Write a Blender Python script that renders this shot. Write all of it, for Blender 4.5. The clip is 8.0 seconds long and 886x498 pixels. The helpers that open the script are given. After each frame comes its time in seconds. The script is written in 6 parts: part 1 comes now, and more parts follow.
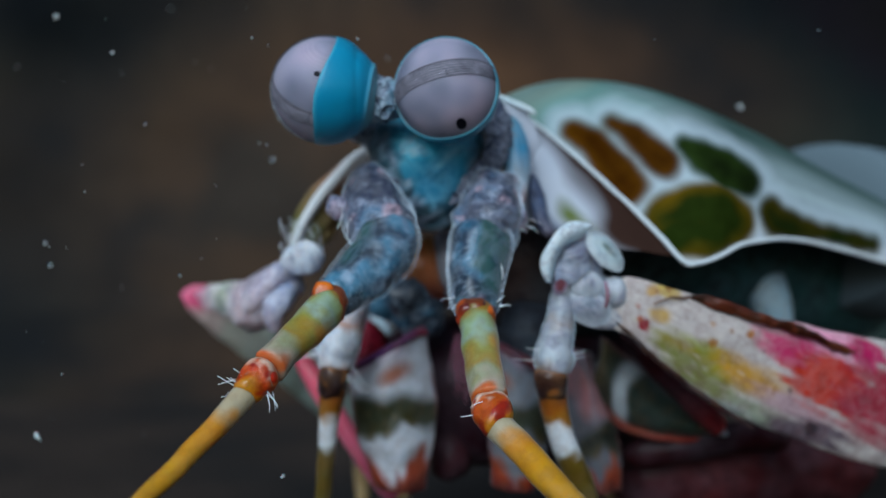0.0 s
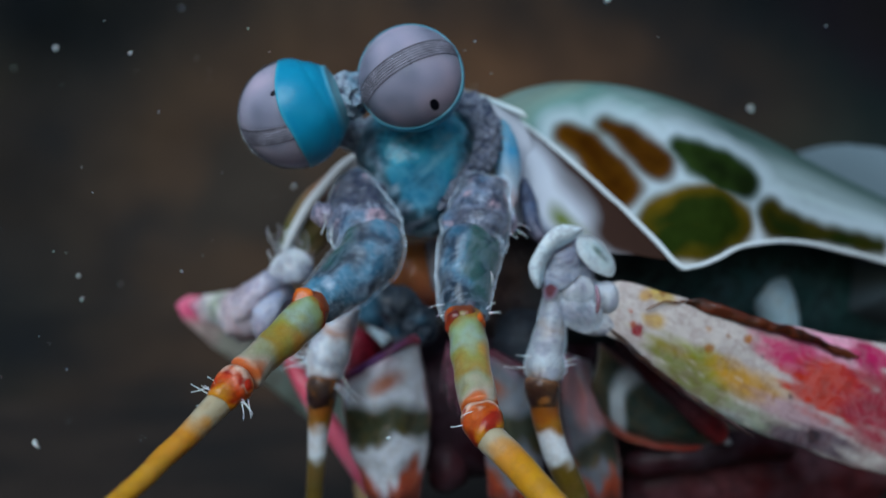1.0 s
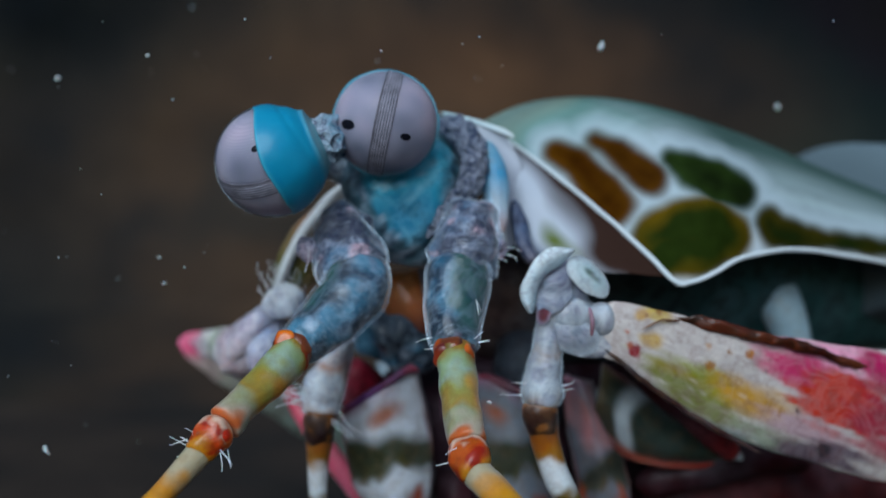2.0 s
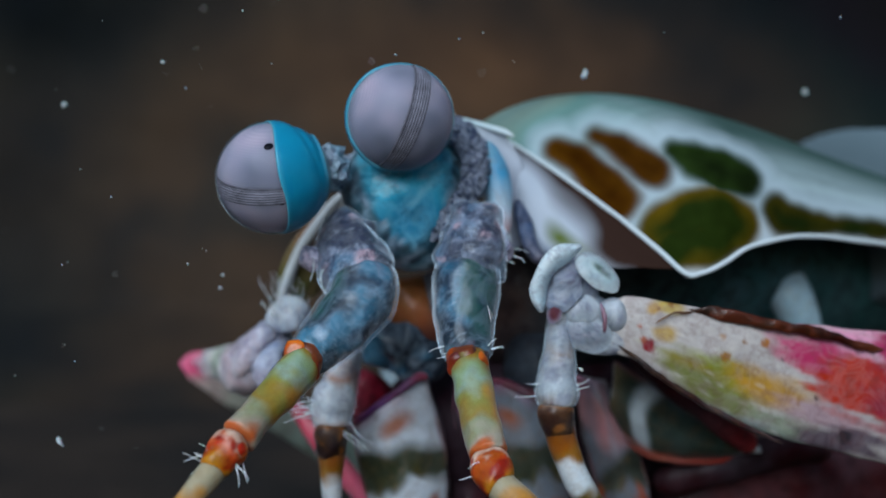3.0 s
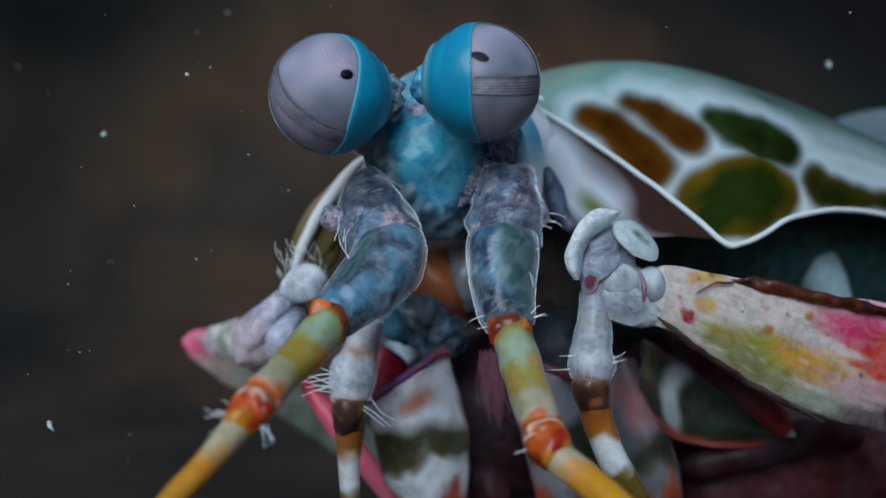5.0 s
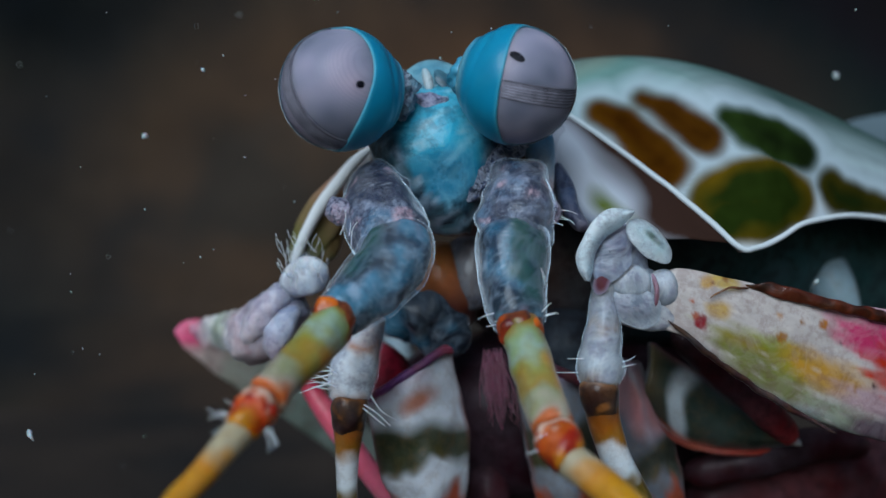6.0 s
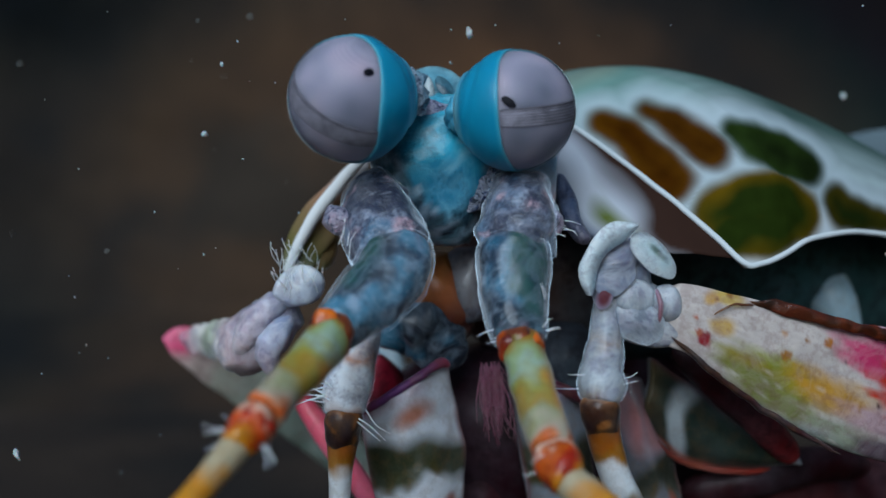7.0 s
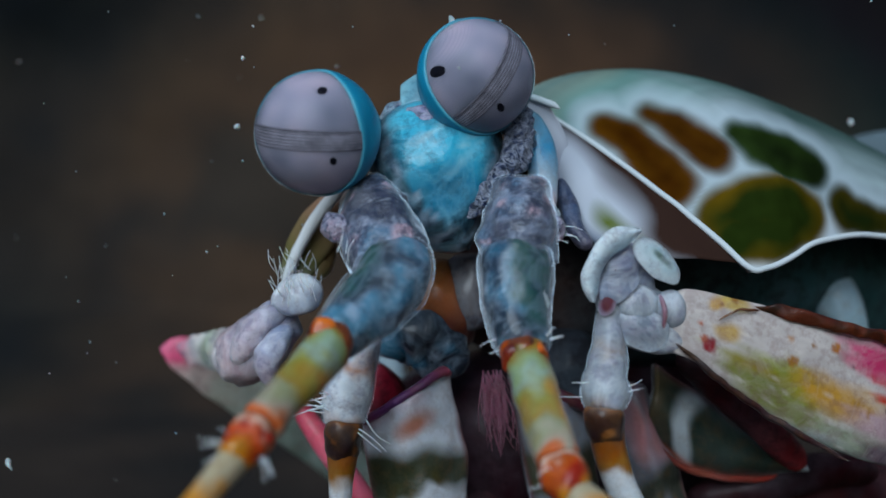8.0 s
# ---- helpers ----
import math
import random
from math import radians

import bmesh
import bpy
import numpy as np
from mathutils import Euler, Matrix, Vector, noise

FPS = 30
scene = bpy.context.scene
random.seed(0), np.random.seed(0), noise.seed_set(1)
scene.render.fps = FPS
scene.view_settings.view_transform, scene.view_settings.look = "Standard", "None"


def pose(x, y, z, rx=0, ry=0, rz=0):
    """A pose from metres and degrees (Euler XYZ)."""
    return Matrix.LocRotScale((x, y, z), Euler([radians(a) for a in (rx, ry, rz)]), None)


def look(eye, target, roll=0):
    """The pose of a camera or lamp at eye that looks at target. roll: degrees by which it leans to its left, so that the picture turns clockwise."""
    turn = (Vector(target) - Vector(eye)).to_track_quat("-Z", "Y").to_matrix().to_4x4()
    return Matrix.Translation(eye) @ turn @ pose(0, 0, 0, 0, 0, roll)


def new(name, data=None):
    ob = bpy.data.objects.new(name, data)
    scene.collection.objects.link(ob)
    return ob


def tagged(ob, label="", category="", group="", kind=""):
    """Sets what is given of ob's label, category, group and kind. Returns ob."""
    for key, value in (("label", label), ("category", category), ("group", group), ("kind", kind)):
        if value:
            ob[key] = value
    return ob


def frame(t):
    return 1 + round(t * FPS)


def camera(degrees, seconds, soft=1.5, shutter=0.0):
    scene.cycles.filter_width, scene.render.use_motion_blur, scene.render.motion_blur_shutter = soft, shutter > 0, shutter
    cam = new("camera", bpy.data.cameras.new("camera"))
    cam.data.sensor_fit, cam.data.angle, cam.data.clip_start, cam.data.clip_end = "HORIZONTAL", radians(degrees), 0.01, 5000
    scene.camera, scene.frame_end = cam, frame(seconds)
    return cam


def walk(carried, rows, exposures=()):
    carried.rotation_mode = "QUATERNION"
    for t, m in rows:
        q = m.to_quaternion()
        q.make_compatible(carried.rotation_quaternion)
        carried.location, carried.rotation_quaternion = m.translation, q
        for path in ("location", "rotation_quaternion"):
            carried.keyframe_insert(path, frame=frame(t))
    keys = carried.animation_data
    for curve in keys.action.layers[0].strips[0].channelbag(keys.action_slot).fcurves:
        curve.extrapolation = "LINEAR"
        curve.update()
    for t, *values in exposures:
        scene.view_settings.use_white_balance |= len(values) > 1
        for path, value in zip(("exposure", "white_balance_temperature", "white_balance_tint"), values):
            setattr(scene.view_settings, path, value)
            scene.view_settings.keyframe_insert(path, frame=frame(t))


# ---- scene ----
# ---- camera ----
# The camera creeps forward, level, towards the animal. Shape numbers below are in millimetres.
M = 0.001
cam = camera(42.8, 8.0, soft=1.6)
cam.data.dof.use_dof = True
cam.data.dof.focus_distance = 0.0712
cam.data.dof.aperture_fstop = 22.0
walk(cam, [(0, pose(0, -0.08242, 0, 90)), (8, pose(0, -0.06953, 0, 90))], exposures=[(0, -0.06), (4, -0.14), (8, -0.22)])

# ---- light: daylight sinking through the water from above and behind the camera ----
world = bpy.data.worlds.new("world")
scene.world = world
world.use_nodes = True
wt = world.node_tree
sky = wt.nodes.new("ShaderNodeTexSky")
sky.sky_type, sky.sun_disc = "NISHITA", False
sky.sun_elevation, sky.sun_rotation = radians(33), radians(196)
wt.links.new(sky.outputs[0], wt.nodes["Background"].inputs[0])
wt.nodes["Background"].inputs[1].default_value = 0.06
sun = new("sun", bpy.data.lights.new("sun", "SUN"))
sun.data.energy, sun.data.angle, sun.data.color = 3.4, radians(46), (0.82, 0.97, 1.1)
sun.matrix_world = look((-0.07, -0.24, 0.165), (0, 0.0, 0))


# ---- materials ----
def nodes_of(name):
    mat = bpy.data.materials.new(name)
    mat.use_nodes = True
    nt = mat.node_tree
    return mat, nt, nt.nodes["Principled BSDF"]


def noise_node(nt, coord, scale, detail=4, rough=0.55):
    n = nt.nodes.new("ShaderNodeTexNoise")
    n.inputs["Scale"].default_value = scale
    n.inputs["Detail"].default_value = detail
    n.inputs["Roughness"].default_value = rough
    nt.links.new(coord, n.inputs["Vector"])
    return n


def mix_node(nt, blend, fac, a, b):
    n = nt.nodes.new("ShaderNodeMix")
    n.data_type, n.blend_type = "RGBA", blend
    for sock, val in ((n.inputs[0], fac), (n.inputs[6], a), (n.inputs[7], b)):
        if isinstance(val, bpy.types.NodeSocket):
            nt.links.new(val, sock)
        elif isinstance(val, (int, float)):
            sock.default_value = val
        else:
            sock.default_value = (*val, 1)
    return n.outputs[2]


def ramp_node(nt, fac, stops):
    n = nt.nodes.new("ShaderNodeValToRGB")
    while len(n.color_ramp.elements) < len(stops):
        n.color_ramp.elements.new(0.5)
    for e, (p, c) in zip(n.color_ramp.elements, stops):
        e.position, e.color = p, (*c, 1)
    nt.links.new(fac, n.inputs[0])
    return n.outputs[0]


def bump_node(nt, bsdf, heights, dist):
    prev = None
    for h, strength in heights:
        b = nt.nodes.new("ShaderNodeBump")
        b.inputs["Strength"].default_value = strength
        b.inputs["Distance"].default_value = dist
        nt.links.new(h, b.inputs["Height"])
        if prev:
            nt.links.new(prev, b.inputs["Normal"])
        prev = b.outputs[0]
    nt.links.new(prev, bsdf.inputs["Normal"])


def skin(name, rough=0.38, mottle=0.35, speck=0.0, bump=0.25, sss=0.12, coat=0.25, grain=900, deep=0.8, dark=(0.02, 0.03, 0.07), pale=(0.7, 0.78, 0.85), wisp=0.0, ior=1.3, sheen=0.0):
    """Living cuticle: the painted pattern, broken by mottling and specks at two scales."""
    mat, nt, b = nodes_of(name)
    co = nt.nodes.new("ShaderNodeTexCoord").outputs["Object"]
    col = nt.nodes.new("ShaderNodeVertexColor")
    col.layer_name = "Col"
    big = noise_node(nt, co, grain * 0.45, 5, 0.6)
    fine = noise_node(nt, co, grain * 3.2, 4, 0.65)
    m1 = ramp_node(nt, big.outputs[0], [(0.38, (0, 0, 0)), (0.66, (1, 1, 1))])
    c = mix_node(nt, "MIX", 0.0, col.outputs[0], pale)
    fac = nt.nodes.new("ShaderNodeMath")
    fac.operation = "MULTIPLY"
    nt.links.new(m1, fac.inputs[0])
    fac.inputs[1].default_value = mottle * 0.5
    nt.links.new(fac.outputs[0], c.node.inputs[0])
    shade = ramp_node(nt, fine.outputs[0], [(0.3, (0.62, 0.62, 0.66)), (0.65, (1.12, 1.1, 1.08))])
    c = mix_node(nt, "MULTIPLY", min(1.0, mottle * 1.4), c, shade)
    if speck:
        vor = noise_node(nt, co, grain * 1.5, 6, 0.75)
        s = ramp_node(nt, vor.outputs[0], [(0.42, (1, 1, 1)), (0.52, (0, 0, 0))])
        f2 = nt.nodes.new("ShaderNodeMath")
        f2.operation = "MULTIPLY"
        nt.links.new(s, f2.inputs[0])
        f2.inputs[1].default_value = speck
        c = mix_node(nt, "MIX", f2.outputs[0], c, dark)
    if wisp:
        warp = noise_node(nt, co, grain * 0.7, 3, 0.6)
        warp.inputs["Distortion"].default_value = 1.6
        line = ramp_node(nt, warp.outputs[0], [(0.4, (0, 0, 0)), (0.5, (wisp, wisp, wisp)), (0.6, (0, 0, 0))])
        c = mix_node(nt, "MIX", line, c, pale)
    nt.links.new(c, b.inputs["Base Color"])
    b.inputs["Roughness"].default_value = rough
    b.inputs["Subsurface Weight"].default_value = sss
    b.inputs["Subsurface Radius"].default_value = (1.0, 0.8, 0.7)
    b.inputs["Subsurface Scale"].default_value = deep * M
    b.inputs["IOR"].default_value = ior
    b.inputs["Sheen Weight"].default_value = sheen
    b.inputs["Sheen Roughness"].default_value = 0.25
    b.inputs["Sheen Tint"].default_value = (0.8, 0.9, 1.0, 1)
    b.inputs["Coat Weight"].default_value = coat
    b.inputs["Coat IOR"].default_value = 1.25
    b.inputs["Coat Roughness"].default_value = 0.14
    bump_node(nt, b, [(big.outputs[0], bump), (fine.outputs[0], bump * 0.6)], 0.0006)
    return mat


SHELL = skin("shell", 0.5, 0.0, 0, 0.04, 0.0, 0.0, 350, pale=(0.45, 0.52, 0.54), ior=1.03)
FACE = skin("face_cuticle", 0.32, 0.16, 0.5, 0.4, 0.3, 0.6, 330, dark=(0.003, 0.06, 0.11), pale=(0.3, 0.68, 0.82), wisp=0.14, sheen=0.15)
SPECKLED = skin("speckled_cuticle", 0.36, 0.6, 0.9, 1.2, 0.1, 0.5, 1300, dark=(0.015, 0.03, 0.09), pale=(0.6, 0.66, 0.8), wisp=0.35)
CRUST = skin("crusted_cuticle", 0.32, 0.25, 0.85, 0.8, 0.1, 0.6, 520, dark=(0.012, 0.02, 0.05), pale=(0.5, 0.48, 0.58), wisp=0.06, sheen=0.2)
LIMB = skin("limb_cuticle", 0.32, 0.1, 0.2, 0.25, 0.7, 0.35, 600, deep=1.2, dark=(0.16, 0.08, 0.03), pale=(0.7, 0.72, 0.74), sheen=0.2)
AMBER = skin("amber_cuticle", 0.28, 0.12, 0.25, 0.35, 0.35, 0.6, 420, dark=(0.06, 0.006, 0.004), pale=(0.7, 0.3, 0.12), wisp=0.0, ior=1.38)
GREYLIMB = skin("clouded_cuticle", 0.26, 0.12, 0.45, 0.1, 0.3, 0.5, 420, dark=(0.01, 0.02, 0.045), pale=(0.36, 0.48, 0.6), wisp=0.12, sheen=0.35)
MILKY = skin("milky_cuticle", 0.34, 0.2, 0.5, 0.35, 0.8, 0.4, 420, deep=1.4, dark=(0.14, 0.13, 0.2), pale=(0.72, 0.76, 0.8), wisp=0.2, sheen=0.3)
DARKLIMB = skin("deep_cuticle", 0.45, 0.2, 0.5, 0.3, 0.1, 0.15, 500, dark=(0.012, 0.006, 0.008), pale=(0.3, 0.32, 0.4), ior=1.18)
PADDLE = skin("paddle_cuticle", 0.38, 0.06, 0.3, 0.22, 0.08, 0.35, 600, dark=(0.12, 0.05, 0.05), pale=(0.6, 0.56, 0.58), wisp=0.08)
BLUECUP = skin("eye_cup_cuticle", 0.36, 0.06, 0, 0.06, 0.25, 0.3, 500, pale=(0.1, 0.5, 0.62), sheen=0.05)


def cornea_material():
    """Rows of facets parallel to the band, lavender and grey clouds under them."""
    mat, nt, b = nodes_of("facet_cornea")
    tc = nt.nodes.new("ShaderNodeTexCoord").outputs["Object"]
    n = noise_node(nt, tc, 170, 2)
    c = ramp_node(nt, n.outputs[0], [(0.34, (0.15, 0.16, 0.21)), (0.5, (0.28, 0.27, 0.34)), (0.66, (0.44, 0.36, 0.43))])
    w = nt.nodes.new("ShaderNodeTexWave")
    w.wave_type, w.bands_direction = "BANDS", "Y"
    w.inputs["Scale"].default_value = 2300
    w.inputs["Distortion"].default_value = 0.5
    nt.links.new(tc, w.inputs["Vector"])
    patch = noise_node(nt, tc, 190, 1)
    pm = ramp_node(nt, patch.outputs[0], [(0.38, (0.06, 0.06, 0.06)), (0.6, (0.15, 0.15, 0.15))])
    lines = ramp_node(nt, w.outputs[0], [(0.0, (0.42, 0.4, 0.46)), (0.6, (1, 1, 1))])
    c = mix_node(nt, "MULTIPLY", pm, c, lines)
    nt.links.new(c, b.inputs["Base Color"])
    b.inputs["Roughness"].default_value = 0.4
    b.inputs["Subsurface Weight"].default_value = 0.85
    b.inputs["Subsurface Radius"].default_value = (1, 0.9, 1)
    b.inputs["Subsurface Scale"].default_value = 0.0022
    b.inputs["IOR"].default_value = 1.2
    return mat


def glass_material():
    """Clear outer skin with a faint bloom that shows at its edge."""
    mat, nt, b = nodes_of("clear_cuticle")
    out = nt.nodes["Material Output"]
    tr = nt.nodes.new("ShaderNodeBsdfTransparent")
    tr.inputs[0].default_value = (0.95, 0.97, 1, 1)
    gl = nt.nodes.new("ShaderNodeBsdfGlossy")
    gl.inputs["Roughness"].default_value = 0.1
    fr = nt.nodes.new("ShaderNodeFresnel")
    fr.inputs[0].default_value = 1.1
    mx = nt.nodes.new("ShaderNodeMixShader")
    nt.links.new(fr.outputs[0], mx.inputs[0])
    nt.links.new(tr.outputs[0], mx.inputs[1])
    nt.links.new(gl.outputs[0], mx.inputs[2])
    bloom = nt.nodes.new("ShaderNodeBsdfSheen")
    bloom.inputs["Color"].default_value = (0.75, 0.85, 0.92, 1)
    bloom.inputs["Roughness"].default_value = 0.12
    add = nt.nodes.new("ShaderNodeAddShader")
    nt.links.new(mx.outputs[0], add.inputs[0])
    nt.links.new(bloom.outputs[0], add.inputs[1])
    nt.links.new(add.outputs[0], out.inputs[0])
    return mat


def plain(name, color, rough=0.5, vary=0.3, scale=1500, sss=0.0):
    mat, nt, b = nodes_of(name)
    tc = nt.nodes.new("ShaderNodeTexCoord").outputs["Object"]
    n = noise_node(nt, tc, scale)
    lo = tuple(v * (1 - vary) for v in color)
    hi = tuple(min(1, v * (1 + vary)) for v in color)
    nt.links.new(ramp_node(nt, n.outputs[0], [(0.3, lo), (0.7, hi)]), b.inputs["Base Color"])
    b.inputs["Roughness"].default_value = rough
    b.inputs["Subsurface Weight"].default_value = sss
    b.inputs["Subsurface Scale"].default_value = 0.0004
    b.inputs["IOR"].default_value = 1.15
    return mat


CORNEA = cornea_material()
GLASS = glass_material()


def sheath_material():
    """Thin milky outer skin through which the coloured tissue shows, with a bloom at its edge."""
    mat, nt, b = nodes_of("milky_clear_skin")
    out = nt.nodes["Material Output"]
    tc = nt.nodes.new("ShaderNodeTexCoord").outputs["Object"]
    n = noise_node(nt, tc, 300, 4, 0.6)
    nt.links.new(ramp_node(nt, n.outputs[0], [(0.3, (0.36, 0.44, 0.5)), (0.7, (0.66, 0.7, 0.74))]), b.inputs["Base Color"])
    b.inputs["Roughness"].default_value = 0.3
    b.inputs["IOR"].default_value = 1.3
    tr = nt.nodes.new("ShaderNodeBsdfTransparent")
    tr.inputs[0].default_value = (0.97, 0.985, 1, 1)
    mx = nt.nodes.new("ShaderNodeMixShader")
    nt.links.new(ramp_node(nt, n.outputs[0], [(0.4, (0.0, 0.0, 0.0)), (0.75, (0.08, 0.08, 0.08))]), mx.inputs[0])
    nt.links.new(tr.outputs[0], mx.inputs[1])
    nt.links.new(b.outputs[0], mx.inputs[2])
    bloom = nt.nodes.new("ShaderNodeBsdfSheen")
    bloom.inputs["Color"].default_value = (0.5, 0.6, 0.68, 1)
    bloom.inputs["Roughness"].default_value = 0.38
    add = nt.nodes.new("ShaderNodeAddShader")
    nt.links.new(mx.outputs[0], add.inputs[0])
    nt.links.new(bloom.outputs[0], add.inputs[1])
    nt.links.new(add.outputs[0], out.inputs[0])
    return mat


SHEATH = sheath_material()
PUPIL = plain("pupil_black", (0.006, 0.006, 0.01), 0.4)
BANDLINE = plain("band_line", (0.1, 0.095, 0.115), 0.5)
BANDPALE = plain("band_pale", (0.26, 0.25, 0.3), 0.45)
BRISTLE = plain("bristle", (0.72, 0.74, 0.78), 0.4, 0.15, sss=0.2)
FLECK = plain("marine_snow", (0.36, 0.42, 0.44), 0.6, 0.3, 3000, 0.3)


def rock_material(name, lo, mid, hi):
    mat, nt, b = nodes_of(name)
    tc = nt.nodes.new("ShaderNodeTexCoord").outputs["Object"]
    col = nt.nodes.new("ShaderNodeVertexColor")
    col.layer_name = "Col"
    a = noise_node(nt, tc, 22, 3, 0.5)
    f = noise_node(nt, tc, 160, 5, 0.6)
    c = ramp_node(nt, a.outputs[0], [(0.35, lo), (0.5, mid), (0.68, hi)])
    c = mix_node(nt, "MULTIPLY", 1.0, c, col.outputs[0])
    c = mix_node(nt, "MULTIPLY", 0.35, c, ramp_node(nt, f.outputs[0], [(0.3, (0.5, 0.5, 0.5)), (0.7, (1.2, 1.2, 1.2))]))
    nt.links.new(c, b.inputs["Base Color"])
    b.inputs["Roughness"].default_value = 0.95
    b.inputs["Specular IOR Level"].default_value = 0.15
    bump_node(nt, b, [(f.outputs[0], 0.5)], 0.003)
    return mat


ROCK = rock_material("algae_rock", (0.011, 0.0112, 0.0116), (0.024, 0.0182, 0.0142), (0.036, 0.0256, 0.0172))
SAND = rock_material("silt", (0.014, 0.0135, 0.0135), (0.028, 0.021, 0.0175), (0.042, 0.031, 0.024))


# ---- shapes: each builder gives vertices in millimetres, faces, and a colour for each vertex ----
def rgb(h):
    """A linear colour from a six-digit code."""
    v = [int(h[i:i + 2], 16) / 255 for i in (0, 2, 4)]
    return np.array([x / 12.92 if x < 0.04045 else ((x + 0.055) / 1.055) ** 2.4 for x in v])


def spline(rows, n):
    """n smooth samples through the rows."""
    a = np.array(rows, float)
    d = np.r_[0, np.cumsum(np.linalg.norm(np.diff(a[:, :3], axis=0), axis=1) ** 0.5 + 1e-6)]
    t = np.linspace(0, d[-1], n)
    tan = np.gradient(a, d, axis=0) if len(a) > 2 else np.repeat((a[1:] - a[:1]) / d[-1], 2, 0)
    i = np.clip(np.searchsorted(d, t, "right") - 1, 0, len(d) - 2)
    h = (d[i + 1] - d[i])[:, None]
    u = ((t - d[i]) / (d[i + 1] - d[i]))[:, None]
    return ((2 * u**3 - 3 * u**2 + 1) * a[i] + (u**3 - 2 * u**2 + u) * h * tan[i]
            + (-2 * u**3 + 3 * u**2) * a[i + 1] + (u**3 - u**2) * h * tan[i + 1])


def stops(table, t):
    p = [s[0] for s in table]
    c = np.array([rgb(s[1]) for s in table])
    return np.stack([np.interp(t, p, c[:, k]) for k in range(3)], -1)


def wobble(v, amp, freq, seed=0.0):
    """Uneven living surface: moves each vertex a little along a noise field."""
    if not amp:
        return v
    out = v.copy()
    for k in range(len(v)):
        out[k] += np.array(noise.noise_vector(Vector(v[k] * freq) + Vector((seed, seed, seed)))) * amp
    return out


def limb(rows, colours, n=36, m=22, amp=0.12, freq=0.5, flat=(1.0, 1.0), side=(0, 1, 0), blur=0.05, round_ends=True, seed=0.0, pattern=None, cap=7, boxy=2.0):
    """A tapering limb piece through rows of (x, y, z, radius); flat squeezes it along and across side."""
    s = spline(rows, n)
    c, r = s[:, :3], np.maximum(s[:, 3], 0.02)
    tan = np.gradient(c, axis=0)
    tan /= np.linalg.norm(tan, axis=1)[:, None]
    e = np.array(side, float)
    a1 = e[None] - (tan @ e)[:, None] * tan
    a1 /= np.linalg.norm(a1, axis=1)[:, None] + 1e-9
    a2 = np.cross(tan, a1)
    if round_ends:
        k = max(3, n // cap)
        dome = np.sqrt(1 - (1 - np.arange(k) / k) ** 2) * 0.97 + 0.03
        r = r.copy()
        r[:k] *= dome
        r[-k:] *= dome[::-1]
    th = np.linspace(0, 2 * math.pi, m, endpoint=False)
    shape = (np.abs(np.cos(th)) ** boxy + np.abs(np.sin(th)) ** boxy) ** (-1 / boxy)
    v = c[:, None] + r[:, None, None] * shape[None, :, None] * (np.cos(th)[None, :, None] * a1[:, None] * flat[0] + np.sin(th)[None, :, None] * a2[:, None] * flat[1])
    t = np.linspace(0, 1, n)[:, None] + np.zeros(m)[None]
    v = v.reshape(-1, 3)
    v = wobble(v, amp, freq, seed)
    jitter = np.array([noise.noise(Vector(p * 0.9) + Vector((seed, 7, 3))) for p in v]) * blur
    tt = np.clip(t.ravel() + jitter, 0, 1)
    col = stops(colours, tt)
    if pattern is not None:
        col = pattern(col, t.ravel(), np.tile(th, n), v)
    f = []
    for i in range(n - 1):
        for j in range(m):
            f.append((i * m + j, i * m + (j + 1) % m, (i + 1) * m + (j + 1) % m, (i + 1) * m + j))
    f += [tuple(range(m))[::-1], tuple(range((n - 1) * m, n * m))]
    return v, f, col


def lump(centre, radii, colour, amp=0.15, freq=0.6, turn=(0, 0, 0), n=18, m=24, seed=0.0, second=None):
    """A rounded knob, with a second colour towards its top."""
    u = np.linspace(0.02, math.pi - 0.02, n)
    th = np.linspace(0, 2 * math.pi, m, endpoint=False)
    v = np.stack([np.outer(np.sin(u), np.cos(th)), np.outer(np.sin(u), np.sin(th)), np.outer(np.cos(u), np.ones(m))], -1).reshape(-1, 3)
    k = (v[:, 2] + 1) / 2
    v = (v * np.array(radii)) @ np.array(Euler([radians(x) for x in turn]).to_matrix()).T + np.array(centre)
    v = wobble(v, amp, freq, seed)
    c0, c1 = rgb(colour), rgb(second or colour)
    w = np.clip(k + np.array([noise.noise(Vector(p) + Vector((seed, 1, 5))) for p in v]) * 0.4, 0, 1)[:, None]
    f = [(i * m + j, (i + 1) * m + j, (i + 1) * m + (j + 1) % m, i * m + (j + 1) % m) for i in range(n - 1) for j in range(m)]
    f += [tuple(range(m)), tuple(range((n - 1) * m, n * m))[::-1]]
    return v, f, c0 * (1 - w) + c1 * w


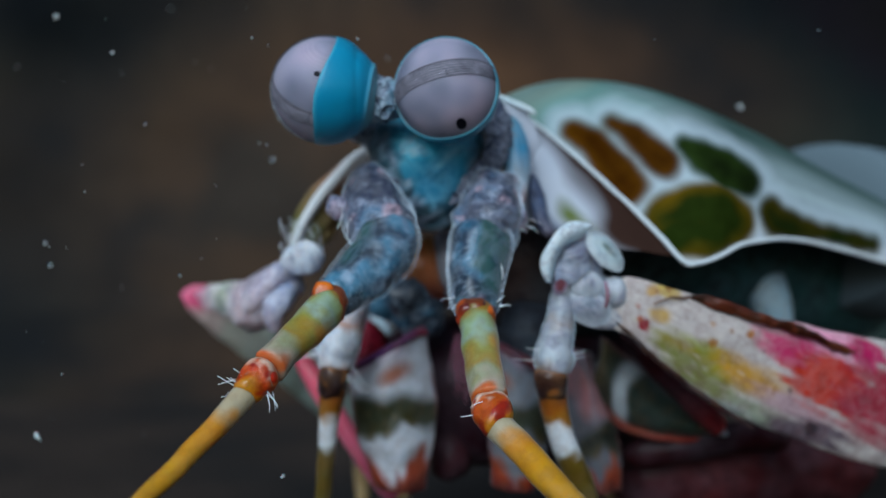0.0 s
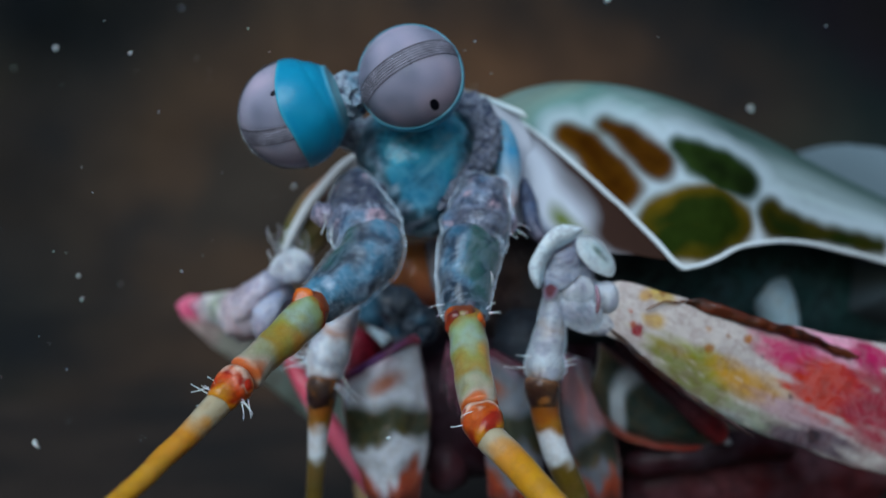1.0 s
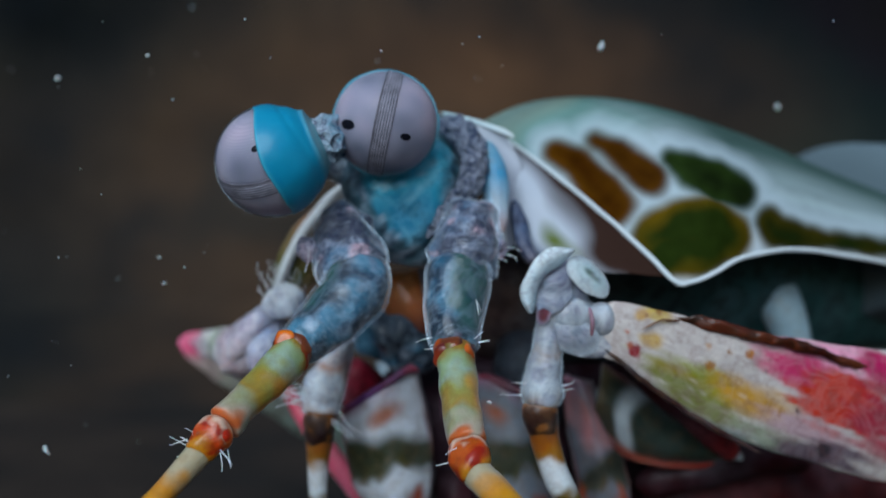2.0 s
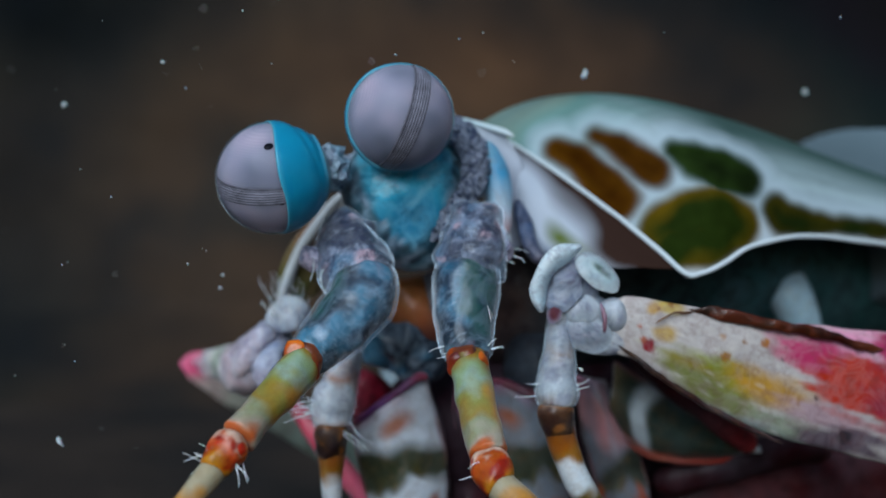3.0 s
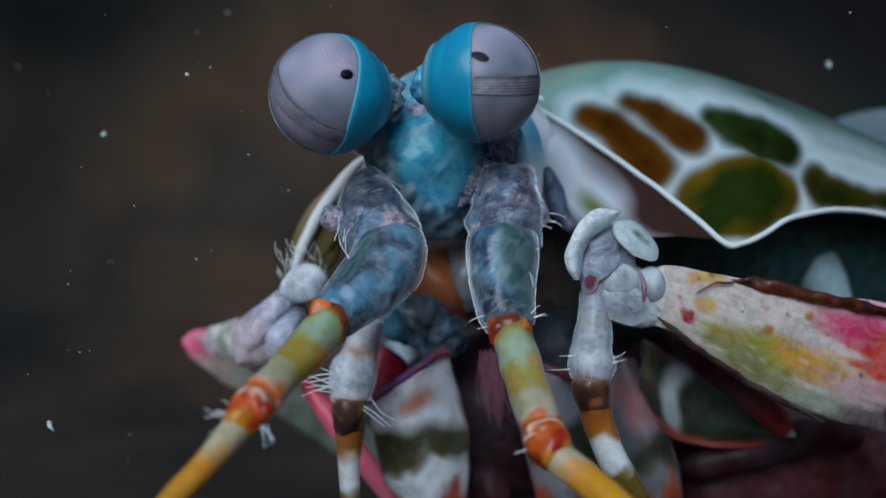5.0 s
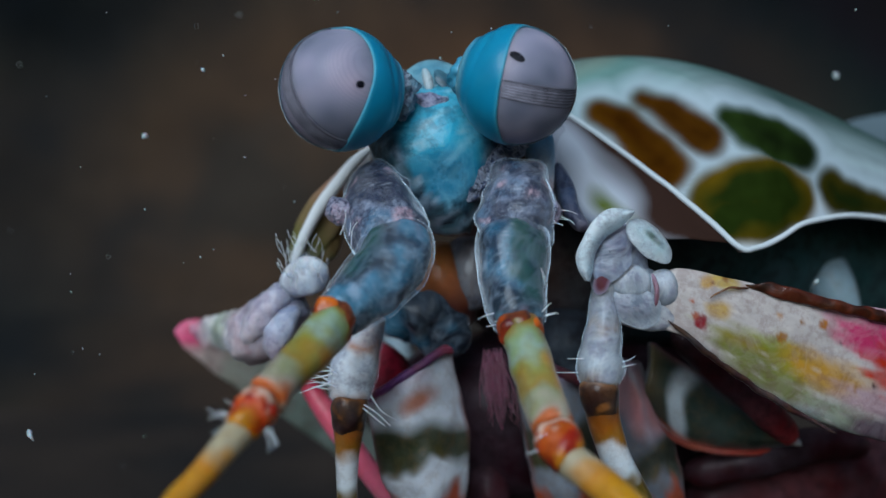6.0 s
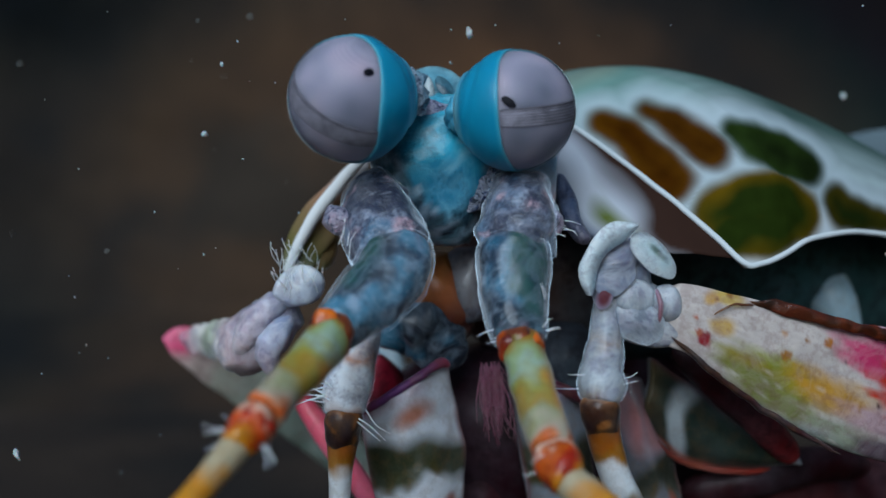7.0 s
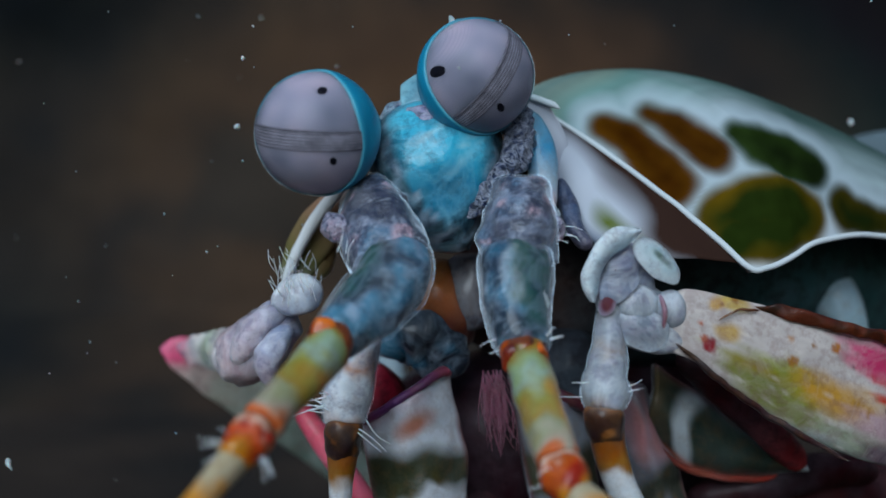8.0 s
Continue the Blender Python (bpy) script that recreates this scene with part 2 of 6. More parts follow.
def petal(centre, long_way, facing, half_long, half_wide, dome, colour, edge, thick=0.16, amp=0.1, n=14, m=36, seed=0.0, patch=None):
    """A thin domed plate with a sharp rim, like a flake of shell; patch: a third colour in its middle."""
    a = np.array(long_way, float)
    f3 = np.array(facing, float) / np.linalg.norm(facing)
    a -= (a @ f3) * f3
    a /= np.linalg.norm(a)
    b = np.cross(f3, a)
    v, c = [], []
    c0, c1 = rgb(colour), rgb(edge)
    for lay in (0, 1):
        for i in range(n):
            r = max(0.02, i / (n - 1))
            for j in range(m):
                th = j / m * 2 * math.pi
                rr = r * (1 + 0.1 * noise.noise(Vector((math.cos(th) * 1.3, math.sin(th) * 1.3, seed + 3))) * r)
                h = dome * (1 - r * r) - lay * thick * (1 - r ** 6)
                v.append(np.array(centre) + a * half_long * rr * math.cos(th) + b * half_wide * rr * math.sin(th) + f3 * h)
                w = min(1, max(0, (r - 0.55) / 0.4))
                col = c0 * (1 - w) + c1 * w
                if patch:
                    k = min(1, max(0, 1.5 - math.hypot(math.cos(th) * r / 0.55, math.sin(th) * r / 0.3) * 1.5))
                    col = col * (1 - k) + rgb(patch) * k
                c.append(col)
    v = wobble(np.array(v), amp, 0.8, seed)
    o = n * m
    f = []
    for i in range(n - 1):
        for j in range(m):
            q = (i * m + j, (i + 1) * m + j, (i + 1) * m + (j + 1) % m, i * m + (j + 1) % m)
            f += [q, tuple(o + k for k in reversed(q))]
    for j in range(m):
        x, y = (n - 1) * m + j, (n - 1) * m + (j + 1) % m
        f.append((x, o + x, o + y, y))
    f += [tuple(range(m))[::-1], tuple(range(o, o + m))]
    return v, f, np.array(c)


def web(edge_a, edge_b, tint, n=40, m=24, bulge=0.5, thick=0.25, amp=0.15):
    """Skin stretched between two edges, slightly bulged; tint(u, v) colours it along and across."""
    ea, eb = spline(edge_a, n), spline(edge_b, n)
    v, c = [], []
    for lay in (0, 1):
        for i in range(n):
            for j in range(m):
                w = j / (m - 1)
                q = ea[i] * (1 - w) + eb[i] * w
                v.append(q + np.array((0, -bulge * math.sin(math.pi * w) + lay * thick, 0)))
                c.append(tint(i / (n - 1), w))
    v = wobble(np.array(v), amp, 0.5)
    o, f = n * m, []
    for i in range(n - 1):
        for j in range(m - 1):
            q = (i * m + j, i * m + j + 1, (i + 1) * m + j + 1, (i + 1) * m + j)
            f += [q, tuple(o + k for k in reversed(q))]
    ring = [i * m for i in range(n)] + [(n - 1) * m + j for j in range(1, m)] + [i * m + m - 1 for i in range(n - 2, -1, -1)] + [j for j in range(m - 2, 0, -1)]
    for x, y in zip(ring, ring[1:] + ring[:1]):
        f.append((x, y, o + y, o + x))
    return v, f, np.array(c)


def join(*shapes):
    v, f, c, o = [], [], [], 0
    for a, b, d in shapes:
        v.append(a)
        c.append(d)
        f += [tuple(k + o for k in q) for q in b]
        o += len(a)
    return np.concatenate(v), f, np.concatenate(c)


def bristles(rng, base, way, count, length, spread, thick=0.036, scatter=0.6, colour="e8ecf0"):
    """Fine tapering hairs fanned out round one direction, slightly curved."""
    out = []
    way = np.array(way, float) / np.linalg.norm(way)
    for _ in range(count):
        d = way + np.array([rng.uniform(-1, 1) for _ in range(3)]) * spread
        d /= np.linalg.norm(d)
        b = np.array(base, float) + np.array([rng.uniform(-1, 1) for _ in range(3)]) * scatter
        ln = length * rng.uniform(0.5, 1.15)
        bend = np.array([rng.uniform(-1, 1) for _ in range(3)]) * ln * 0.12
        rows = [(*(b - d * 0.3), thick), (*(b + d * ln * 0.5 + bend), thick * 0.7), (*(b + d * ln), 0.012)]
        out.append(limb(rows, [(0, colour), (1, colour)], n=7, m=5, amp=0, blur=0, round_ends=False))
    return join(*out)


ORIGIN = {}


def part(name, shape, material, parent, label="", at=None):
    """One mesh under a thing or part; at: its own pivot in millimetres."""
    base = np.array(at if at is not None else ORIGIN[parent], float)
    v, f, c = shape
    me = bpy.data.meshes.new(name)
    me.from_pydata(((np.asarray(v) - base) * M).tolist(), [], f)
    attr = me.color_attributes.new("Col", "FLOAT_COLOR", "POINT")
    attr.data.foreach_set("color", np.c_[np.clip(c, 0, 1), np.ones(len(c))].astype(np.float32).ravel())
    me.shade_smooth()
    me.materials.append(material)
    ob = new(name, me)
    ob.parent = parent
    ob.location = Vector((base - np.array(ORIGIN[parent])) * M)
    ORIGIN[ob] = tuple(base)
    if label:
        tagged(ob, label)
    if name in ("setae", "filament_tuft"):
        tagged(ob, kind="stuff")
    return ob


# ---- the setting: sandy sea bed and a rock face far behind ----
FLOOR = -30.0


def sheet(name, material, fx, tint, n, m):
    v = [fx(i / (n - 1), j / (m - 1)) for i in range(n) for j in range(m)]
    f = [(i * m + j, i * m + j + 1, (i + 1) * m + j + 1, (i + 1) * m + j) for i in range(n - 1) for j in range(m - 1)]
    me = bpy.data.meshes.new(name)
    me.from_pydata(v, [], f)
    attr = me.color_attributes.new("Col", "FLOAT_COLOR", "POINT")
    attr.data.foreach_set("color", np.array([(*tint(*p), 1) for p in v], np.float32).ravel())
    me.shade_smooth()
    me.materials.append(material)
    return tagged(new(name, me), kind="structure")


def ground_at(u, v):
    x, y = (2 * u - 1), (2 * v - 1)
    x, y = math.copysign(abs(x) ** 5, x) * 60, math.copysign(abs(y) ** 5, y) * 60
    near = math.exp(-(x * x + y * y) / 0.5)
    return x, y, FLOOR * M + 0.002 * near * noise.noise(Vector((x * 30, y * 30, 2)))


def rock_at(u, v):
    """A rock that sweeps up out of the sea bed in front and falls off behind its crest."""
    x = (u - 0.5) * 1.3
    w = min(1.0, v / 0.8)
    side = max(0.0, 1 - (2 * u - 1) ** 6)
    z = max(0.0, w - 0.12) ** 1.5 * 0.42
    y = 0.03 + 0.17 * min(1, w * 4) + 0.22 * (u - 0.5) ** 2 + 0.07 * w * w
    rough = min(1, w * 3) * (0.025 * noise.noise(Vector((x * 9, z * 9, 0))) + 0.008 * noise.noise(Vector((x * 30, z * 30, 4))))
    if v > 0.8:
        k = (v - 0.8) / 0.2
        y += 0.18 * math.sin(k * math.pi / 2)
        z *= math.cos(k * math.pi / 2)
    return x, y + rough, FLOOR * M - 0.004 + z * side


PATCHES = [(-0.044, 0.014, 0.03, 0.03, (1.9, 1.2, 0.6)), (-0.11, 0.0, 0.04, 0.05, (-0.35, -0.3, -0.25)), (0.022, 0.046, 0.055, 0.02, (1.7, 0.9, 0.4)), (-0.1, 0.062, 0.06, 0.026, (-0.75, -0.6, -0.5)),
           (-0.105, -0.038, 0.035, 0.028, (-0.55, -0.35, -0.2)), (0.11, -0.012, 0.05, 0.03, (-0.55, 0.5, 0.75)), (0.125, 0.06, 0.07, 0.042, (-1.5, -1.15, -0.9)),
           (-0.045, -0.05, 0.03, 0.03, (1.1, 0.6, 0.3))]


def rock_tint(x, y, z):
    """Broad rusty, teal and nearly black patches on the stone."""
    c = np.ones(3)
    for px, pz, rx, rz, d in PATCHES:
        w = noise.noise(Vector((x * 14, z * 14, px * 50)))
        c += np.array(d) * math.exp(-((x - px) / rx) ** 2 - ((z - pz) / rz) ** 2 + 0.45 * w)
    return np.clip(c, 0.1, 3)


tagged(sheet("ground", SAND, ground_at, lambda x, y, z: (1, 1, 1), 70, 70), "dark brown silt of the sea bed", "ground")
tagged(sheet("backdrop", ROCK, rock_at, rock_tint, 160, 130), "dark brown algae-covered rock face behind the animal", "rock")

# ---- the mantis shrimp ----
rng = random.Random(7)
BASE = (4.0, 14.0, FLOOR)
shrimp = tagged(new("mantis_shrimp"), "blue-faced mantis shrimp with spotted carapace standing on the sea bed", "mantis shrimp")
shrimp.location = Vector(BASE) * M
ORIGIN[shrimp] = BASE


def body_axis(x, s):
    """From across and along the body to the plan."""
    return 3.4 + s * 0.897 + x * 0.442, 10.0 + s * 0.442 - x * 0.897


# crest and near edge of the carapace from front to back: along, across, height; the far side mirrors the near one
CREST = [(0.0, 0, 11.2), (3.5, 0, 12.6), (8.0, 0, 13.3), (18.5, 0, 11.4), (30.0, 0, 7.9), (45.0, 0, 3.4)]
EDGE = [(8.2, 14.1, -1.9), (10.5, 14.2, -1.5), (13.6, 14.0, -0.3), (20.0, 13.4, 0.3), (29.0, 13.0, -0.9), (45.0, 12.4, -3.2)]
CREST_LINE, EDGE_LINE = spline(CREST, 181), spline(EDGE, 181)
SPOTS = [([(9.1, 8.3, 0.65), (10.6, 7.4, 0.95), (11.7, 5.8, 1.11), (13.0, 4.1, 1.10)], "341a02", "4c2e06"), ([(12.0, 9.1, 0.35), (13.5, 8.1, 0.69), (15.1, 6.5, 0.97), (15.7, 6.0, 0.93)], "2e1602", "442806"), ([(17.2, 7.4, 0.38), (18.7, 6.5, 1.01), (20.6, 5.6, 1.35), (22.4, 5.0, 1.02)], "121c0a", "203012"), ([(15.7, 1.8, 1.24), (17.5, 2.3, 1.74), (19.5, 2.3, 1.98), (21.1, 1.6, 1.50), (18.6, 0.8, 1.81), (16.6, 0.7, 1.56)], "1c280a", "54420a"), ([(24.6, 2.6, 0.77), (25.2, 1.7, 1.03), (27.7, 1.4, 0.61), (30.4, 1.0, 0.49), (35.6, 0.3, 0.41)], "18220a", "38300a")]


def carapace_point(s, q, inset=0.0):
    """s from 0 at the front margin to 45 at the back; q from -1 (far edge) over the crest to 1 (near edge)."""
    k = min(180, max(0, int(round(s * 4))))
    (ca, _, cz), (ea, ex, ez) = CREST_LINE[k], EDGE_LINE[k]
    round_ = min(1.0, 0.12 + s / 9.0)
    a = abs(q) * math.pi / 2
    h = (1 - round_) * abs(q) + round_ * math.sin(a)
    z = ez + (cz - ez - inset) * ((1 - round_) * (1 - abs(q)) + round_ * max(0.0, math.cos(a)) ** 0.9)
    return (*body_axis(math.copysign(h, q) * (ex - inset), ca + (ea - ca) * h), z)


def carapace_colour(s, q):
    base = rgb("8c9ea2")
    n = noise.noise(Vector((s * 0.25, q * 4, 1)))
    k = np.clip((0.46 - abs(q) + n * 0.18) / 0.25, 0, 1) * 0.8
    base = base * (1 - k) + rgb("4a746c") * k
    k = np.clip((0.2 - abs(q) + n * 0.1) / 0.12, 0, 1) * 0.5
    base = base * (1 - k) + rgb("8a7c60") * k
    k = np.clip(0.1 - abs(abs(q) - 0.04), 0, 0.1) * 5
    base = base * (1 - k) + rgb("3a6c74") * k
    k = np.clip((s - 6) / 11, 0, 1) * 0.9 * np.clip((0.8 - abs(q)) / 0.25, 0, 1)
    base = base * (1 - k) + rgb("2c4640") * k
    k = np.clip((abs(q) - 0.9) / 0.06, 0, 1)
    base = base * (1 - k) + rgb("c4ccd0") * k
    base = base * (1 + 0.16 * noise.noise(Vector((s * 0.12, q * 22, 5))) + 0.06 * noise.noise(Vector((s * 0.8, q * 30, 6))))
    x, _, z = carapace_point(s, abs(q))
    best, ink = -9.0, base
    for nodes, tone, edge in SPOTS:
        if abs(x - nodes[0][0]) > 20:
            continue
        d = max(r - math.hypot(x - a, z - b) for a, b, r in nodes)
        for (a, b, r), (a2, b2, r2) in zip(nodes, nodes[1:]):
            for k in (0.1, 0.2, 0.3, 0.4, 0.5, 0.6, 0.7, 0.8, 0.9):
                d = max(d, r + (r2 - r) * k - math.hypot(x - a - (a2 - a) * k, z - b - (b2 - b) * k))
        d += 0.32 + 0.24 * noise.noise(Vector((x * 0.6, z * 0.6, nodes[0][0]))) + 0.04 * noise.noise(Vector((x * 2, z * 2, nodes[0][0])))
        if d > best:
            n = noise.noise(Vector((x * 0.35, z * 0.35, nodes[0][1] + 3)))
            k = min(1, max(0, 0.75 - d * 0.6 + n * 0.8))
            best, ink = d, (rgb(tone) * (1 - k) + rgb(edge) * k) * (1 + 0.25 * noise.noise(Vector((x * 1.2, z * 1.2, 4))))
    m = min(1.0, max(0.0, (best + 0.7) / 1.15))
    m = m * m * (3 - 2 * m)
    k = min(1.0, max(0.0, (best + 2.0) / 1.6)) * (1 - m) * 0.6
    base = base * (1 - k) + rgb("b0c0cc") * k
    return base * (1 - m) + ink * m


def carapace():
    n, m = 181, 220
    v, c, f = [], [], []
    ss, qq = np.linspace(0, 45, n), np.linspace(-1, 1, m)
    for s in ss:
        for q in qq:
            v.append(carapace_point(s, q))
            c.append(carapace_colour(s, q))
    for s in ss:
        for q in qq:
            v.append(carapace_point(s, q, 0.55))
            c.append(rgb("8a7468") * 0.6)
    o = n * m
    for i in range(n - 1):
        for j in range(m - 1):
            a = i * m + j
            f.append((a, a + 1, a + m + 1, a + m))
            f.append((o + a, o + a + m, o + a + m + 1, o + a + 1))
    for i in range(n - 1):
        a, b = i * m, i * m + m - 1
        f += [(a, a + m, o + a + m, o + a), (b, o + b, o + b + m, b + m)]
    for j in range(m - 1):
        a, b = j, (n - 1) * m + j
        f += [(a, o + a, o + a + 1, a + 1), (b, b + 1, o + b + 1, o + b)]
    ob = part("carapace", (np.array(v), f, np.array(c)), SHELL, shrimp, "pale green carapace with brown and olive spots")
    white = [(0, "b4c0c6"), (1, "c6ced2")]
    for sign, name in ((1, "rim"), (-1, "rim")):
        front = [(*carapace_point(0.0, sign * q), 0.2) for q in np.linspace(0.1, 0.97, 9)]
        lower = [(*carapace_point(s, sign * 0.995), 0.2) for s in (0.75, 2, 4, 7, 11, 15, 20, 26, 33, 45)]
        part(name, limb(front + lower, white, n=90, m=12, amp=0.05), SHELL, ob, "thick white rim")


carapace()
# body under the carapace, and the abdomen behind it
DARK = [(0, "5a3c30"), (0.22, "2a3436"), (0.5, "2a5052"), (1, "3c6a68")]
part("thorax", limb([(*(-1.12, 13, -1.35), 4.5), (*(5.57, 16, -1.87), 7.0), (*(16.63, 19, 0.05), 9.0), (*(33.26, 28, -1.57), 8.0), (*(48.14, 38, -2.89), 7.0)], DARK, n=50, m=36, amp=0.5, freq=0.25), DARKLIMB, shrimp, "dark teal flank under the shell")
for k in range(5):
    cx, cy = body_axis(0, 38 + k * 7.5)
    z = 1.2 - max(0, k - 1) * 1.0
    tone = "5c6c74" if k % 2 == 0 else "56666c"
    part("abdomen_segment", limb([(cx - 2.7, cy - 1.3, z + 1.0, 10.6 - k * 0.4), (cx + 2.2, cy + 1.1, z + 0.4, 11.2 - k * 0.4), (cx + 6.6, cy + 3.2, z - 0.4, 10.8 - k * 0.4)], [(0, tone), (0.7, "6c7c84"), (1, "84949a")], n=26, m=40, amp=0.1, flat=(0.75, 1.15), side=(0, 0, 1)), SHELL, shrimp)
for x0, y0 in ((12, 24), (16, 31), (20, 38), (-8, 30), (-4, 38)):
    part("walking_leg", limb([(x0, y0, -3, 1.5), (x0 + 2.5, y0 - 2, -10, 1.1), (x0 + 1.0, y0 - 4, -18, 0.9), (x0 + 1.5, y0 - 5, FLOOR + 0.2, 0.4)], [(0, "7d99a6"), (0.4, "a9bcc6"), (0.7, "6d5a40"), (1, "b8a070")], n=30, m=14), LIMB, shrimp)

part("walking_leg", limb([(*(27.59, 22, 2.09), 1.5), (*(27.73, 18, -1.42), 1.7), (*(28.32, 16, -4.51), 1.8), (*(29.63, 17, -8.2), 1.5), (*(31.3, 20, -15.95), 0.9), (32, 22, FLOOR + 0.2, 0.4)], [(0, "7c98a4"), (0.4, "9cb8c4"), (1, "6d5a40")], n=36, m=16), LIMB, shrimp)

# head: blue face plate, mouth field, cheeks and ridges
def face_pattern(col, t, th, v):
    """Deep blue middle, paler wisps above, lilac-grey flanks."""
    w = np.array([noise.noise(Vector(q * 0.55)) for q in v])
    w2 = np.array([noise.noise(Vector(q * 1.3)) for q in v])

    def lay(base, mask, tone):
        m = np.clip(mask, 0, 1)[:, None]
        return base * (1 - m) + rgb(tone) * m
    x, z = v[:, 0] + 2.1, v[:, 2]
    out = lay(col, 0.3 + w * 1.1, "1a86aa")
    out = lay(out, 1.25 * np.exp(-(x / 2.0) ** 2 - ((z - 3.8) / 1.7) ** 2) + w * 0.3 - 0.1, "0a7090")
    out = lay(out, (w2 - 0.2) * 1.8 * (z > 4.5), "9cd0dc")
    w3 = np.array([noise.noise(Vector(q * np.array((0.9, 0.9, 2.4)) + 3)) for q in v])
    out = lay(out, (w - 0.1) * 2.0 * (z > 2.5), "44b4cc")
    out = lay(out, (w3 - 0.3) * 1.6 * (z > 5), "a8ccd0")
    out = lay(out, 1.3 * np.exp(-(x / 1.7) ** 2 - ((z - 3.6) / 1.5) ** 2) + w * 0.5 - 0.12, "07688a")
    half = 3.2 * np.sqrt(np.clip((z - 1.9) / 4.5, 0, 1))
    off = np.abs(x) - half + w * 0.5
    out = lay(out, (0.3 - np.abs(off + 0.25)) * 2.5, "0a4a60")
    out = lay(out, off * 3, "4c5c6c")
    out = lay(out, (w2 - 0.05) * 2.5 * (off > 0), "8c9cac")
    out = lay(out, (-w2 + 0.02) * 4 * (off > 0.1), "141c2a")
    return out


part("head", limb([(*(-2.71, 7.5, 8.97), 2.4), (*(-2.81, 5, 7.18), 4.4), (*(-2.59, 3.5, 5.26), 4.2), (*(-2.33, 3.2, 3.37), 3.0), (*(-2.06, 4, 2.06), 2.6), (*(-1.79, 5, 0.38), 2.5)], [(0, "58acc2"), (0.35, "28aeca"), (0.6, "1496ba"), (0.74, "88aab8"), (0.85, "7a9ca8"), (1, "4c7884")], n=60, m=44, amp=0.35, freq=0.5, flat=(0.75, 1.0), pattern=face_pattern), FACE, shrimp, "blue mottled face plate")
def mouth_tint(u, w):
    n = noise.noise(Vector((u * 6, w * 3, 1)))
    n2 = noise.noise(Vector((u * 14 + n, w * 5, 4)))
    c = rgb("4a7e8e") * (1 + 0.5 * n)
    c = laid(c, (n2 - 0.05) * 2.5, "a4b8bc")
    c = laid(c, (abs(w - 0.5) - 0.36 + n * 0.1) * 5, "7a5c58")
    return np.clip(laid(c, (u - 0.86 + n * 0.06) * 8, "6a8c98"), 0, 1)


def laid(base, mask, tone):
    k = min(1.0, max(0.0, mask))
    return base * (1 - k) + rgb(tone) * k


part("mouth_plate", web([(-4.83, 3.2, 3.04), (-4.51, 3.6, 1.92), (-4.21, 4.2, 0.97), (-3.83, 5, 0.3)], [(0.5, 2.8, 3.1), (0.33, 3.4, 1.92), (0, 4.2, 0.97), (-0.43, 5, 0.3)], mouth_tint, n=34, m=40, bulge=1.3, thick=0.8, amp=0.3), FACE, shrimp, "fibrous teal skin over the mouth")
part("brow_ridge", limb([(*(0.26, 5.2, 10.61), 0.9), (*(2.02, 4.2, 9.51), 1.1), (*(2.75, 3.2, 7.45), 1.0), (*(2.1, 2.2, 5.3), 0.9), (*(0.6, 1.6, 3.47), 0.75), (*(-0.9, 1.8, 2), 0.55)], [(0, "3c5470"), (0.4, "1c2a44"), (0.75, "202a3c"), (1, "3c4450")], n=130, m=60, amp=0.3, freq=2.2), SPECKLED, shrimp, "dark speckled ridge beside the face")
part("brow_ridge", limb([(*(-6.22, 4, 5.17), 0.65), (*(-5.1, 3, 3.8), 0.85), (*(-4.2, 2.9, 2.2), 0.75), (*(-3.3, 3.3, 1.1), 0.5)], [(0, "6a7c90"), (0.5, "20283c"), (1, "4c5460")], n=90, m=44, amp=0.28, freq=2.2), SPECKLED, shrimp)
part("eye_bridge", limb([(*(-8.36, 4, 8.65), 1.6), (*(-7.22, 4, 7.52), 1.3), (*(-5.66, 4.5, 7.56), 1.5), (*(-3.59, 5.5, 8.59), 2.0), (*(-1.46, 6, 9.72), 2.2)], [(0, "a0b8c8"), (0.35, "a8c4d0"), (0.7, "4888a0"), (1, "3c7c98")], n=36, m=22, amp=0.35, freq=0.9), SPECKLED, shrimp, "speckled blue-grey bridge between the eyes")
part("head_lobe", limb([(*(-3.7, 8, 9.2), 1.0), (*(-2.17, 8.5, 9.69), 1.8), (*(0.26, 8, 9.72), 1.9), (*(2.9, 8, 9.28), 1.5)], [(0, "5c8a9a"), (0.5, "6c96a0"), (1, "5a8898")], n=30, m=24, amp=0.25), FACE, shrimp)
part("cheek", limb([(*(3.5, 4.5, 9.13), 0.6), (*(4.1, 4, 6.97), 1.0), (*(4.25, 3.4, 4.63), 0.95), (*(4.35, 3, 1.91), 0.6)], [(0, "6c98ac"), (0.4, "2c88b0"), (0.7, "8ca4b4"), (1, "c4a8ac")], n=34, m=18, amp=0.15, flat=(0.6, 1)), LIMB, shrimp, "pale blue cheek flap")
def flange_tint(u, w):
    n = noise.noise(Vector((u * 4, w * 3, 2)))
    return rgb("b4bcc8") * (1 - u) + rgb("868c9c") * u + 0.08 * n


def membrane_tint(u, w):
    n = noise.noise(Vector((u * 3, w * 2.4, 8)))
    c = rgb("a8b0bc") + 0.06 * n
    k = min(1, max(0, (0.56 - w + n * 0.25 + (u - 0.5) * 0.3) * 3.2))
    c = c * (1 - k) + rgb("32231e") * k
    k = min(1, max(0, 1.2 - math.hypot((u - 0.62) / 0.16, (w - 0.72) / 0.14) + n * 0.6))
    c = c * (1 - k) + rgb("56641f") * k
    # dark blue shadow painted along the edge next to the face
    k = min(1, max(0, (w - 0.86 + n * 0.15) * 6))
    return np.clip(c * (1 - k) + rgb("263c5a") * k, 0, 1)


